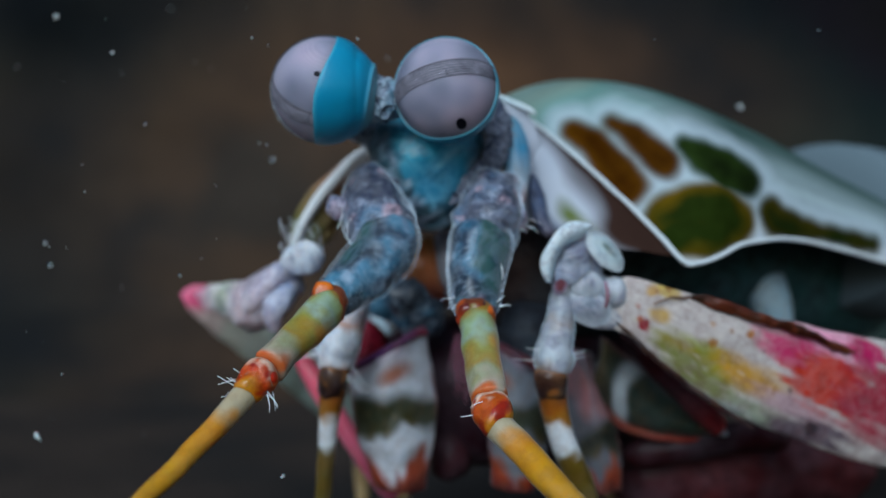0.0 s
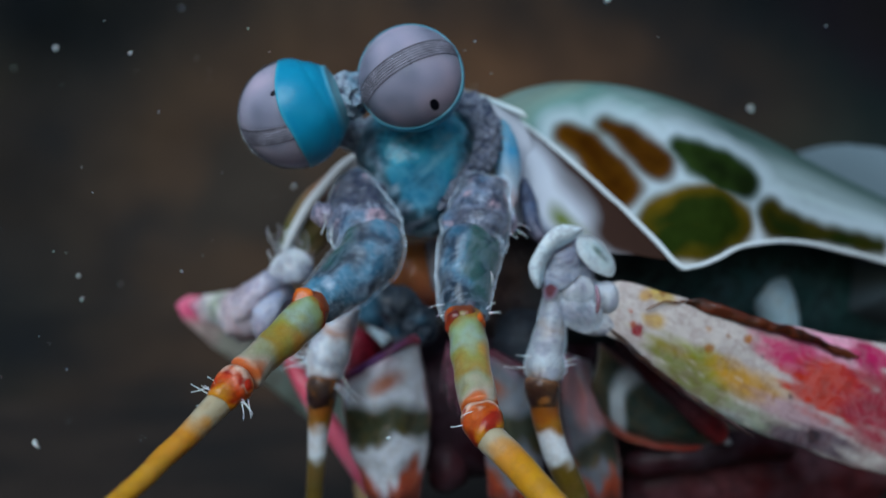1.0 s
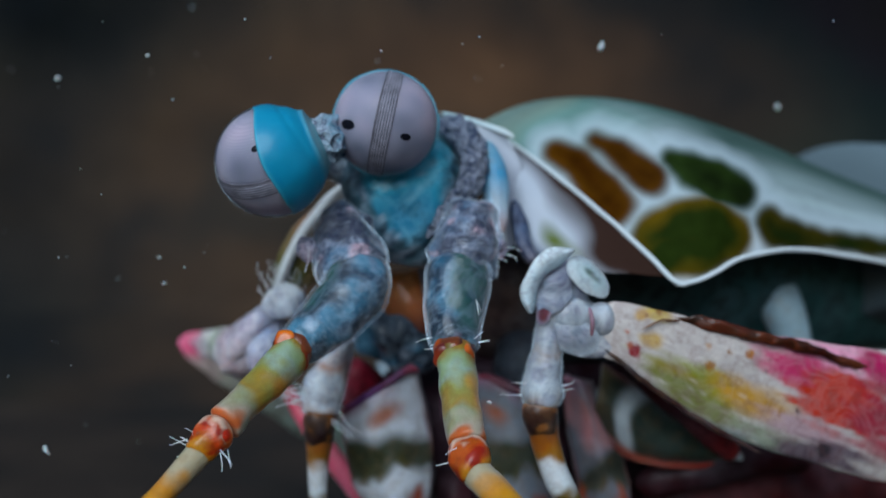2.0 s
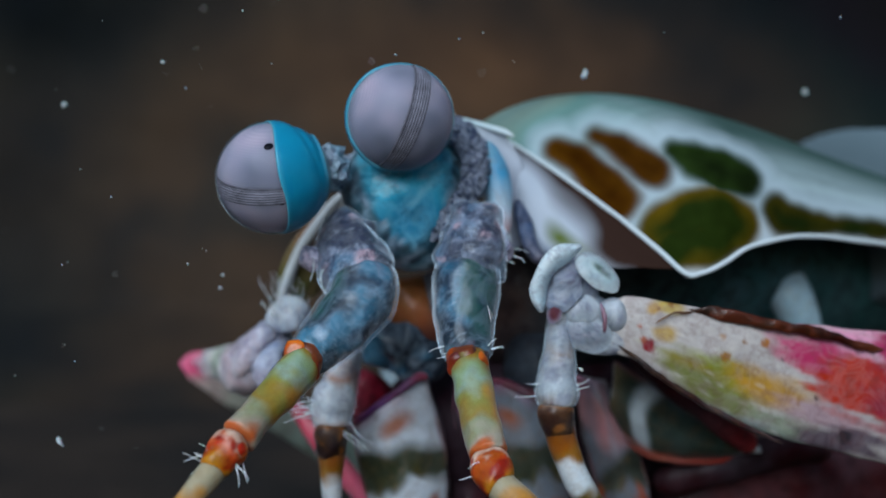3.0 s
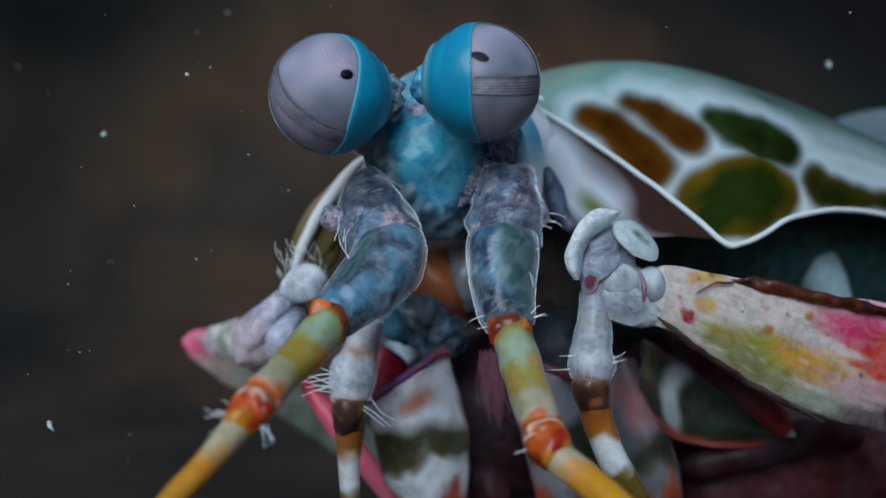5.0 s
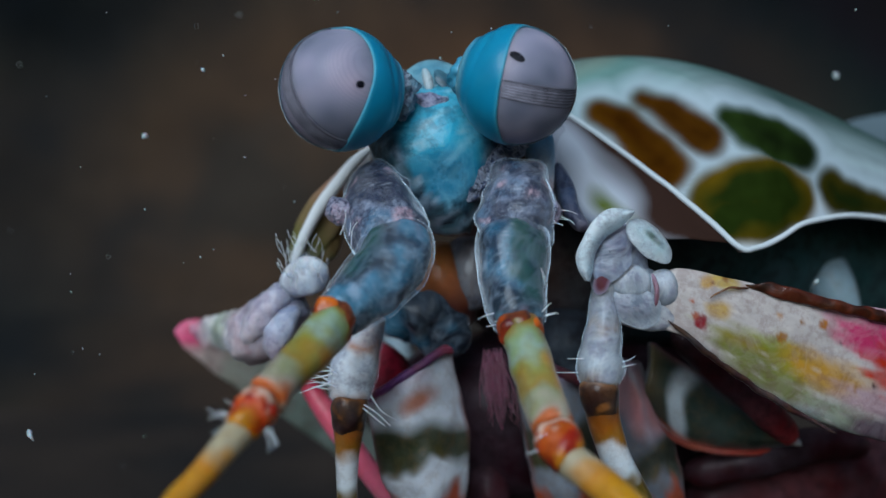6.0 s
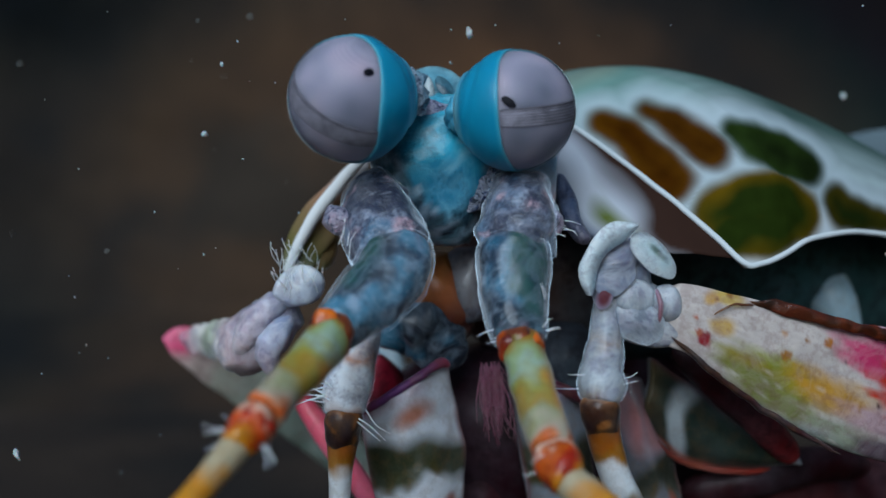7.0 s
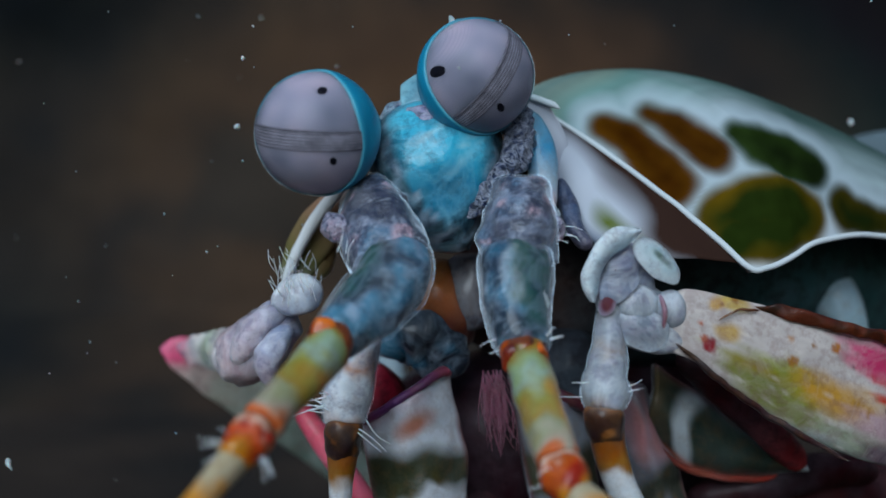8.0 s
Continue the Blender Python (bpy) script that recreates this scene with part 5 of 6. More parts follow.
def eye(at, size=1.0):
    m = 72
    a = np.array(at)
    v, c = [], []
    zs = np.linspace(-3.5, 0.12, 44)
    for z in zs:
        for th in np.linspace(0, 2 * math.pi, m, endpoint=False):
            cuff = (0.2 + 0.1 * math.sin(th)) * math.exp(-((z + 3.15 - 0.12 * math.sin(th + 0.8)) / 0.18) ** 2)
            crease = -0.06 * math.exp(-((z + 2.1 - 0.35 * math.sin(th * 2 + at[0])) / 0.22) ** 2)
            zz = z + margin(th) * max(0.0, (z + 1.6) / 1.72)
            r = min(eye_radius(z) + cuff + crease, math.sqrt(max(0.1, 3.74 ** 2 - max(0.0, zz) ** 2)))
            v.append((r * math.cos(th), r * math.sin(th), zz))
            k = min(1, max(0, (z + 3.2) / 0.5))
            tone = rgb("5c8e9c") * (1 - k) + rgb("0882a6") * k
            k = 0.6 * min(1, max(0, noise.noise(Vector((math.cos(th) * 0.9, math.sin(th) * 0.9, z * 0.5 + at[0]))) * 1.4))
            tone = tone * (1 - k) + rgb("067494") * k
            k = 0.6 * min(1, max(0, (z + 0.1) / 0.16))
            c.append(tone * (1 - k) + rgb("3c9cb4") * k)
    # rolled lip down to the cornea
    for drop in (0.07, 0.16):
        for th in np.linspace(0, 2 * math.pi, m, endpoint=False):
            zz = zs[-1] + margin(th) + 0.03
            r = math.sqrt(max(0.1, 3.74 ** 2 - max(0.0, zz) ** 2)) - drop
            v.append((r * math.cos(th), r * math.sin(th), zz))
            c.append(rgb("5c9cac"))
    n = len(zs) + 2
    f = [(i * m + j, i * m + (j + 1) % m, (i + 1) * m + (j + 1) % m, (i + 1) * m + j) for i in range(n - 1) for j in range(m)]
    f += [tuple(range(m))[::-1]]
    pts = wobble(np.array(v), 0.05, 0.6, at[0]) * size
    cup = part("eye", (pts + a, f, np.array(c)), BLUECUP, shrimp, "stalked eye with a bright blue cup", at=at)
    # warty stalk under the cuff
    reach, girth, tones, cover = (5.3, 1.55, [(0, "5c90a4"), (0.4, "84a4b2"), (1, "3c88a4")], SPECKLED) if size > 1 else (4.0, 1.4, [(0, "3c8ca8"), (0.5, "2c88a8"), (1, "1c7c9c")], FACE)
    rows = [(*(a + (0, 0, -3.1 * size)), girth), (*(a + (0, 0, -3.1 * size - (reach - 3.1) * 0.35)), girth), (*(a + (0.1, 0.1, -3.1 * size - (reach - 3.1) * 0.7)), girth * 0.9), (*(a + (0.2, 0.2, -reach)), girth * 0.6)]
    part("stalk", limb(rows, tones, n=70, m=80, amp=0.42 if size > 1 else 0.2, freq=1.7), cover, cup, "warty blue-grey eye stalk" if size > 1 else "mottled blue eye stalk")

    def dome(radius, rings=40, low=0.14):
        vv = []
        for i in range(rings):
            b = (i + 0.01) / (rings - 1) * (math.pi / 2 + low)
            for j in range(m):
                th = j / m * 2 * math.pi
                vv.append((math.sin(b) * radius * math.cos(th), math.sin(b) * radius * math.sin(th), radius * math.cos(b)))
        ff = [(i * m + j, (i + 1) * m + j, (i + 1) * m + (j + 1) % m, i * m + (j + 1) % m) for i in range(rings - 1) for j in range(m)]
        vv = np.array(vv) * size + a
        return vv, ff, np.repeat(rgb("8f8aa0")[None], len(vv), 0)
    part("cornea", dome(R_EYE, low=0.16), CORNEA, cup, "lavender-grey facetted cornea")
    skin_ob = part("clear_skin", dome(R_EYE * 1.032, low=0.06), GLASS, cup, "clear glassy outer skin")
    skin_ob.visible_shadow = False
    # pale band across the middle with dark ribs between its rows of facets, the uppermost the heaviest
    for k in range(7):
        y0 = -0.58 + k * 0.18
        rows = []
        for g in np.linspace(-1.5, 1.5, 31):
            y = y0 * (1 - 0.12 * (g / 1.5) ** 2)
            ring = math.sqrt(R_EYE ** 2 - y * y)
            lift = ring
            rows.append((a[0] + lift * math.sin(g) * size, a[1] + y * size, a[2] + lift * math.cos(g) * size, 0.085 if k == 6 else 0.05 if k == 0 else 0.045))
        part("band_rib", limb(rows, [(0, "303038"), (1, "303038")], n=70, m=8, amp=0, blur=0, round_ends=False), BANDLINE, cup)
        if k < 6:
            rows = [(x, y + 0.09, z - 0.05, 0.075) for x, y, z, _ in rows]
            part("band_strip", limb(rows, [(0, "8f8c98"), (1, "8f8c98")], n=70, m=8, amp=0, blur=0, round_ends=False), BANDPALE, cup)
    return cup


def pupil(cup, at, radii):
    return part("pupil", lump(at, radii, "000000", 0.0, n=60, m=40), PUPIL, cup, "black false pupil", at=at)


eye_far = eye((-14.0, -3.0, 6.0), 1.03)
eye_near = eye((-3.0, -3.0, 8.0))
pupil_a = pupil(eye_far, ORIGIN[eye_far], (0.55, 0.45, 0.4))
pupil_b = pupil(eye_far, ORIGIN[eye_far], (0.5, 0.4, 0.4))
pupil_c = pupil(eye_near, ORIGIN[eye_near], (0.98, 0.7, 0.35))
pupil_d = pupil(eye_near, ORIGIN[eye_near], (0.62, 0.8, 0.35))
pupil_e = pupil(eye_near, ORIGIN[eye_near], (0.85, 0.62, 0.35))

# ---- flecks drifting in the water ----
def fleck(size, shape, seed):
    ob = new("marine_snow", None)
    v, f, c = lump((0, 0, 0), (size * shape, size * 0.6, size), "d0d8d8", size * 0.5, 0.9 / size, n=7, m=9, seed=seed)
    me = bpy.data.meshes.new("marine_snow")
    me.from_pydata((v * M).tolist(), [], f)
    me.shade_smooth()
    me.materials.append(FLECK)
    bpy.data.objects.remove(ob)
    return tagged(new("marine_snow", me), "tiny pale fleck drifting in the water", "marine snow", "drifting flecks")


FLECKS = [fleck(size, shape, seed) for size, shape, seed in ((0.42, 0.42, 0), (0.26, 0.9, 1), (0.36, 0.6, 2), (0.16, 0.8, 3), (0.2, 0.7, 4), (0.22, 0.9, 5), (0.14, 0.8, 6), (0.13, 0.8, 7), (0.18, 0.7, 8))]
for k in range(42):
    FLECKS.append(fleck((0.05, 0.07, 0.06, 0.1)[k % 4], (0.6, 0.9, 0.75)[k % 3], 20 + k))



# ---- what moves ----
def motions():
    walk(shrimp, [(0, pose(0.003511, 0.0141, -0.028743, 0.64, 2.14, 2.85)),
        (0.5, pose(0.003246, 0.013696, -0.029169, -0.09, 1.88, 1.79)),
        (1, pose(0.003431, 0.013759, -0.029304, -0.11, 1.5, 0.94)),
        (1.5, pose(0.004, 0.014, -0.03, 0, 0, 0)),
        (2, pose(0.004683, 0.013798, -0.031113, -0.21, -1.45, -1.03)),
        (3.5, pose(0.007256, 0.013399, -0.031289, -1.49, -4.84, 0.15)),
        (4, pose(0.007681, 0.013047, -0.030315, -1.56, -4.74, 0.51)),
        (4.5, pose(0.007569, 0.012986, -0.02976, -2, -4.41, 1.12)),
        (5, pose(0.007611, 0.01242, -0.029253, -2.12, -3.52, 1.29)),
        (6.5, pose(0.006641, 0.012247, -0.029078, -1.31, -1.45, 2.76)),
        (7, pose(0.006383, 0.012192, -0.029933, -1.68, -1.09, 3.09)),
        (7.5, pose(0.006374, 0.01239, -0.030184, -1.7, -1.01, 3.22)),
        (8, pose(0.006665, 0.012548, -0.030378, -2.04, -1.58, 3.03))])
    walk(antenna_a, [(0, pose(-0.00994, -0.0115, 0.03396, -1.11, -0.98, 0.7)),
        (0.5, pose(-0.00994, -0.0115, 0.03396, -1.01, -1.24, 0.74)),
        (1, pose(-0.00994, -0.0115, 0.03396, -1.8, -1.76, -0.75)),
        (1.5, pose(-0.00994, -0.0115, 0.03396, 0, 0, 0)),
        (2, pose(-0.00994, -0.0115, 0.03396, 0.32, -0.65, -2.16)),
        (3.5, pose(-0.00994, -0.0115, 0.03396, -0.15, 0.72, 0.52)),
        (4, pose(-0.00994, -0.0115, 0.03396, 0.3, 2.47, 2.1)),
        (4.5, pose(-0.00994, -0.0115, 0.03396, -0.05, 2.37, 2.39)),
        (5, pose(-0.00994, -0.0115, 0.03396, -0.36, 2.55, 2.71)),
        (6.5, pose(-0.00994, -0.0115, 0.03396, 1.37, 3.57, 4.64)),
        (7, pose(-0.00994, -0.0115, 0.03396, 1.21, 3.64, 5.04)),
        (7.5, pose(-0.00994, -0.0115, 0.03396, 1.44, 4.41, 5.92)),
        (8, pose(-0.00994, -0.0115, 0.03396, 1.09, 3.55, 4.96))])
    walk(antenna_b, [(0, pose(-0.001499, -0.012, 0.034141, -0.97, 1.03, -0.07)),
        (0.5, pose(-0.001499, -0.012, 0.034141, -0.38, 1.56, 2.41)),
        (1, pose(-0.001499, -0.012, 0.034141, -0.33, 1.65, 2.77)),
        (1.5, pose(-0.001499, -0.012, 0.034141, 0, 0, 0)),
        (2, pose(-0.001499, -0.012, 0.034141, -0.06, -0.38, -1.18)),
        (3.5, pose(-0.001499, -0.012, 0.034141, 5.42, 0.36, 0.87)),
        (4, pose(-0.001499, -0.012, 0.034141, 6.09, -1.53, -1.75)),
        (4.5, pose(-0.001499, -0.012, 0.034141, 6.31, -0.84, 1.72)),
        (5, pose(-0.001499, -0.012, 0.034141, 3.99, -2.22, 1.63)),
        (6.5, pose(-0.001499, -0.012, 0.034141, 2.26, -3.55, -0.42)),
        (7, pose(-0.001499, -0.012, 0.034141, 2.75, -5.19, -3.02)),
        (7.5, pose(-0.001499, -0.012, 0.034141, 3.14, -5.01, -2.86)),
        (8, pose(-0.001499, -0.012, 0.034141, 3.63, -5.53, -2.9))])
    walk(eye_far, [(0, pose(-0.014158, -0.015500, 0.039650, 80.15, 41.38, -93.73)),
        (0.5, pose(-0.014622, -0.015727, 0.039221, 92.02, 25.55, -88.52)),
        (1, pose(-0.015142, -0.015541, 0.038274, 112.58, 22.54, -80.09)),
        (1.5, pose(-0.015319, -0.015922, 0.037025, 120.23, 15.92, -82.82)),
        (2, pose(-0.015058, -0.016744, 0.037386, 114.09, 27.45, -72.25)),
        (2.2, pose(-0.014700, -0.016668, 0.037463, 104.82, 34.49, -64.45)),
        (3.3, pose(-0.015253, -0.015186, 0.036934, 100.15, 18.97, -60.76)),
        (3.5, pose(-0.015132, -0.015674, 0.036941, 103.85, 17.32, -52.21)),
        (4, pose(-0.015117, -0.015082, 0.037091, 93.92, 14.39, -53.22)),
        (4.5, pose(-0.013709, -0.015427, 0.039381, 95.33, 16.25, -42.62)),
        (5, pose(-0.012724, -0.016202, 0.039359, 88.30, 54.90, -55.42)),
        (5.2, pose(-0.012753, -0.016284, 0.039282, 79.39, 61.39, -63.24)),
        (6.3, pose(-0.012538, -0.015210, 0.038924, 86.36, 76.96, -61.47)),
        (6.5, pose(-0.012410, -0.015355, 0.038839, 73.12, 75.36, -75.26)),
        (7, pose(-0.011950, -0.016042, 0.038691, 102.44, 45.63, -46.23)),
        (7.5, pose(-0.013057, -0.014480, 0.038000, 99.80, 14.49, -41.58)),
        (8, pose(-0.013942, -0.013873, 0.037354, 100.14, 11.65, -35.65))])
    walk(eye_near, [(0, pose(-0.005619, -0.016745, 0.039868, 75.96, -16.78, -13.34)),
        (0.5, pose(-0.006357, -0.016854, 0.040434, 76.66, -24.74, -9.82)),
        (1, pose(-0.007000, -0.016386, 0.040903, 77.53, -30.86, -5.99)),
        (1.1, pose(-0.007123, -0.015714, 0.040803, 80.01, -41.16, -3.05)),
        (1.2, pose(-0.007260, -0.015336, 0.040740, 95.02, -64.67, -8.06)),
        (1.5, pose(-0.007432, -0.015097, 0.040373, 98.16, -71.78, -7.12)),
        (2, pose(-0.007411, -0.014830, 0.039967, 102.16, -76.19, -9.79)),
        (2.2, pose(-0.007314, -0.014945, 0.039637, 111.37, -80.33, -17.30)),
        (3.3, pose(-0.005411, -0.015047, 0.040706, 97.59, -53.68, 28.22)),
        (3.5, pose(-0.004764, -0.015928, 0.040506, 85.72, -37.37, 53.60)),
        (4, pose(-0.004340, -0.016744, 0.040082, 88.17, -20.98, 69.67)),
        (4.5, pose(-0.003653, -0.017020, 0.039432, 94.93, -12.22, 80.93)),
        (5, pose(-0.003130, -0.017513, 0.039277, 96.63, -11.75, 74.11)),
        (5.2, pose(-0.002757, -0.017347, 0.039284, 97.23, -11.14, 71.21)),
        (6.3, pose(-0.001566, -0.015438, 0.038325, 110.47, -9.76, 65.15)),
        (6.5, pose(-0.001644, -0.015648, 0.037826, 110.66, -9.13, 67.89)),
        (7, pose(-0.001980, -0.015104, 0.038029, 93.29, -14.69, 64.75)),
        (7.5, pose(-0.003150, -0.013529, 0.039191, 44.23, -72.72, 74.30)),
        (7.8, pose(-0.003579, -0.012543, 0.040317, 51.19, -58.18, 59.44)),
        (8, pose(-0.004036, -0.012141, 0.040910, 77.49, -58.33, 42.74))])
    walk(pupil_a, [(0, pose(0.002091, 0.002546, 0.000533, -38.79, -78.18, -90.00)),
        (0.5, pose(0.002414, 0.002241, 0.000530, -46.36, -76.68, -90.00)),
        (1, pose(0.002350, 0.002309, 0.000529, -44.77, -77.10, -90.00)),
        (1.5, pose(0.002636, 0.001974, 0.000529, -52.21, -75.01, -90.00)),
        (2, pose(0.002441, 0.002223, 0.000535, -46.87, -76.47, -90.00)),
        (2.2, pose(0.001925, 0.002690, 0.000574, -35.00, -77.96, -90.00)),
        (3.3, pose(0.001926, 0.002679, 0.000719, -34.77, -74.98, -90.00)),
        (3.5, pose(0.001710, 0.002742, 0.000968, -30.46, -70.55, -90.00)),
        (4, pose(0.001939, 0.002378, 0.001403, -35.07, -59.46, -90.00)),
        (4.5, pose(0.002518, 0.001862, 0.001292, -48.02, -55.24, -90.00)),
        (5, pose(0.001499, 0.002960, 0.000827, -26.00, -74.39, -90.00)),
        (5.2, pose(0.001566, 0.002898, 0.000828, -27.46, -74.06, -90.00)),
        (6.3, pose(0.001016, 0.003121, 0.000666, -17.66, -77.96, -90.00)),
        (6.5, pose(0.001150, 0.003009, 0.000955, -20.02, -72.39, -90.00)),
        (7, pose(0.001411, 0.002955, 0.000798, -24.75, -74.89, -90.00)),
        (7.5, pose(0.001887, 0.002462, 0.001332, -33.99, -61.58, -90.00)),
        (8, pose(0.001561, 0.002563, 0.001551, -27.52, -58.83, -90.00))])
    walk(pupil_b, [(0, pose(0.003109, -0.000497, 0.000504, -77.18, 44.59, -90.00)),
        (0.5, pose(0.003255, -0.000464, 0.000531, -77.78, 41.17, -90.00)),
        (1, pose(0.003271, -0.000249, 0.000573, -79.18, 23.50, -90.00)),
        (1.5, pose(0.003208, -0.000718, 0.000527, -74.49, 53.71, -90.00)),
        (2, pose(0.003067, -0.000710, 0.000505, -74.14, 54.61, -90.00)),
        (2.2, pose(0.003141, -0.000194, 0.000509, -80.17, 20.86, -90.00)),
        (3.3, pose(0.003268, -0.000516, 0.000556, -76.93, 42.85, -90.00)),
        (3.5, pose(0.003132, -0.000544, 0.001066, -69.08, 27.01, -90.00)),
        (4, pose(0.003090, -0.000928, 0.000912, -67.16, 45.51, -90.00)),
        (4.5, pose(0.002233, -0.001205, 0.002211, -41.56, 28.60, -90.00)),
        (5, pose(0.002960, 0.000411, 0.001112, -68.18, -20.27, -90.00)),
        (5.2, pose(0.002935, 0.000771, 0.000977, -67.02, -38.28, -90.00)),
        (6.3, pose(0.002921, 0.000751, 0.001033, -66.39, -36.02, -90.00)),
        (6.5, pose(0.002991, 0.000752, 0.000807, -69.76, -42.97, -90.00)),
        (7, pose(0.002523, -0.000263, 0.002148, -49.38, 6.98, -90.00)),
        (7.5, pose(0.002576, -0.000988, 0.001890, -50.39, 27.61, -90.00)),
        (8, pose(0.002622, -0.001086, 0.001797, -51.30, 31.14, -90.00))])
    walk(pupil_c, [(0, pose(0.000747, -0.000153, 0.003167, -13.25, 2.77, -90.00)),
        (0.5, pose(0.000415, -0.000067, 0.003230, -7.32, 1.20, -90.00)),
        (1, pose(0.000530, -0.000307, 0.003197, -9.38, 5.49, -90.00)),
        (1.1, pose(0.000429, -0.000132, 0.003224, -7.58, 2.34, -90.00)),
        (1.2, pose(-0.000582, 0.001104, 0.003212, 9.72, -18.97, -90.00)),
        (1.5, pose(-0.000542, 0.001563, 0.003045, 9.00, -27.17, -90.00)),
        (1.6, pose(-0.000546, 0.001826, 0.002871, 9.13, -32.46, -90.00)),
        (1.75, pose(-0.000888, 0.002031, 0.002414, 15.72, -40.07, -90.00)),
        (2, pose(-0.000682, 0.002156, 0.002372, 12.01, -42.26, -90.00)),
        (2.2, pose(-0.000711, 0.002196, 0.002326, 12.52, -43.35, -90.00)),
        (3.3, pose(-0.001780, 0.002430, 0.001277, 32.96, -62.27, -90.00)),
        (3.5, pose(-0.002478, 0.001910, 0.000951, 49.27, -63.54, -90.00)),
        (4, pose(-0.002957, 0.001292, 0.000523, 64.76, -67.98, -90.00)),
        (4.5, pose(-0.003109, 0.000850, 0.000517, 72.26, -58.70, -90.00)),
        (5, pose(-0.002836, 0.001536, 0.000521, 60.24, -71.25, -90.00)),
        (5.2, pose(-0.002767, 0.001639, 0.000574, 57.89, -70.69, -90.00)),
        (6.3, pose(-0.002690, 0.001773, 0.000539, 55.45, -73.10, -90.00)),
        (6.5, pose(-0.002779, 0.001614, 0.000581, 58.32, -70.18, -90.00)),
        (7, pose(-0.003092, 0.000813, 0.000653, 71.36, -51.21, -90.00)),
        (7.5, pose(-0.001313, 0.002777, 0.001122, 23.68, -68.00, -90.00)),
        (8, pose(-0.001783, 0.002661, 0.000690, 32.96, -75.46, -90.00))])
    walk(pupil_d, [(0, pose(0.000702, -0.001490, 0.002679, -12.90, 29.08, -90.00)),
        (1.1, pose(0.000166, -0.001613, 0.002695, -3.02, 30.90, -90.00)),
        (1.2, pose(-0.000522, -0.000539, 0.003384, 8.66, 9.05, -90.00)),
        (1.5, pose(-0.000566, -0.000299, 0.003406, 9.41, 5.02, -90.00)),
        (1.6, pose(-0.000413, -0.000089, 0.003440, 6.85, 1.48, -90.00)),
        (1.75, pose(-0.000738, -0.000149, 0.003053, 13.58, 2.79, -90.00)),
        (8, pose(-0.002195, 0.001088, 0.001972, 44.27, -28.90, -90.00))])
    walk(pupil_e, [(0, pose(0.000650, -0.003020, 0.001141, -11.39, 69.31, -90.00)),
        (0.5, pose(0.000365, -0.002915, 0.001484, -6.37, 63.02, -90.00)),
        (1, pose(0.000531, -0.002925, 0.001395, -9.30, 64.50, -90.00)),
        (1.1, pose(0.000146, -0.002768, 0.001762, -2.54, 57.52, -90.00)),
        (1.2, pose(-0.000576, -0.002083, 0.002710, 9.57, 37.55, -90.00)),
        (1.5, pose(-0.000549, -0.001732, 0.002863, 9.32, 31.18, -90.00)),
        (1.6, pose(-0.000533, -0.001427, 0.002971, 9.19, 25.66, -90.00)),
        (1.75, pose(-0.001019, -0.001301, 0.002818, 18.18, 24.79, -90.00)),
        (2, pose(-0.000699, -0.001499, 0.002818, 12.35, 28.01, -90.00)),
        (2.2, pose(-0.000762, -0.001562, 0.002761, 13.51, 29.50, -90.00)),
        (3.3, pose(-0.001532, -0.000515, 0.002698, 29.15, 10.81, -90.00)),
        (3.5, pose(-0.002032, -0.000996, 0.002184, 40.24, 24.52, -90.00)),
        (4, pose(-0.002252, -0.001310, 0.001762, 45.72, 36.63, -90.00)),
        (4.5, pose(-0.002142, -0.001727, 0.001522, 42.94, 48.61, -90.00)),
        (5, pose(-0.002471, -0.001404, 0.001347, 51.79, 46.18, -90.00)),
        (5.2, pose(-0.002576, -0.001680, 0.001075, 52.26, 57.39, -90.00)),
        (6.3, pose(-0.002597, -0.001507, 0.000935, 55.67, 58.20, -90.00)),
        (6.5, pose(-0.002641, -0.001404, 0.000972, 57.12, 55.29, -90.00)),
        (7, pose(-0.002198, -0.001419, 0.001746, 44.33, 39.10, -90.00)),
        (7.5, pose(-0.001708, 0.000811, 0.002513, 32.90, -17.88, -90.00)),
        (8, pose(-0.002151, -0.001064, 0.002213, 41.21, 25.67, -90.00))])
    walk(FLECKS[0], [(0, pose(-0.029171, -0.001, -0.013527, 0, -35, 0)), (0.5, pose(-0.029068, -0.001, -0.013639, 0, -34, 0)), (1, pose(-0.028718, -0.001, -0.01381, 0, -33, 0)), (1.5, pose(-0.028246, -0.001, -0.013912, 0, -32, 0)), (2, pose(-0.027419, -0.001, -0.01395, 0, -31, 0)), (3.5, pose(-0.025526, -0.001, -0.01236, 0, -28, 0)), (4, pose(-0.025372, -0.001, -0.011711, 0, -27, 0)), (4.5, pose(-0.025325, -0.001, -0.011359, 0, -26, 0)), (5, pose(-0.025447, -0.001, -0.011515, 0, -25, 0)), (6.5, pose(-0.0264, -0.001, -0.012221, 0, -22, 0)), (7, pose(-0.026424, -0.001, -0.01278, 0, -21, 0)), (7.5, pose(-0.026332, -0.001, -0.012953, 0, -20, 0)), (8, pose(-0.02629, -0.001, -0.013066, 0, -19, 0))])
    walk(FLECKS[1], [(0, pose(0.025883, 0.016, 0.012351, 0, 0, 0)), (1, pose(0.026331, 0.016, 0.012004, 0, 5, 0)), (1.5, pose(0.027168, 0.016, 0.011808, 0, 7.5, 0)), (3.5, pose(0.030525, 0.016, 0.013731, 0, 17.5, 0)), (4.5, pose(0.030815, 0.016, 0.014861, 0, 22.5, 0)), (8, pose(0.030835, 0.016, 0.00958, 0, 40, 0))])
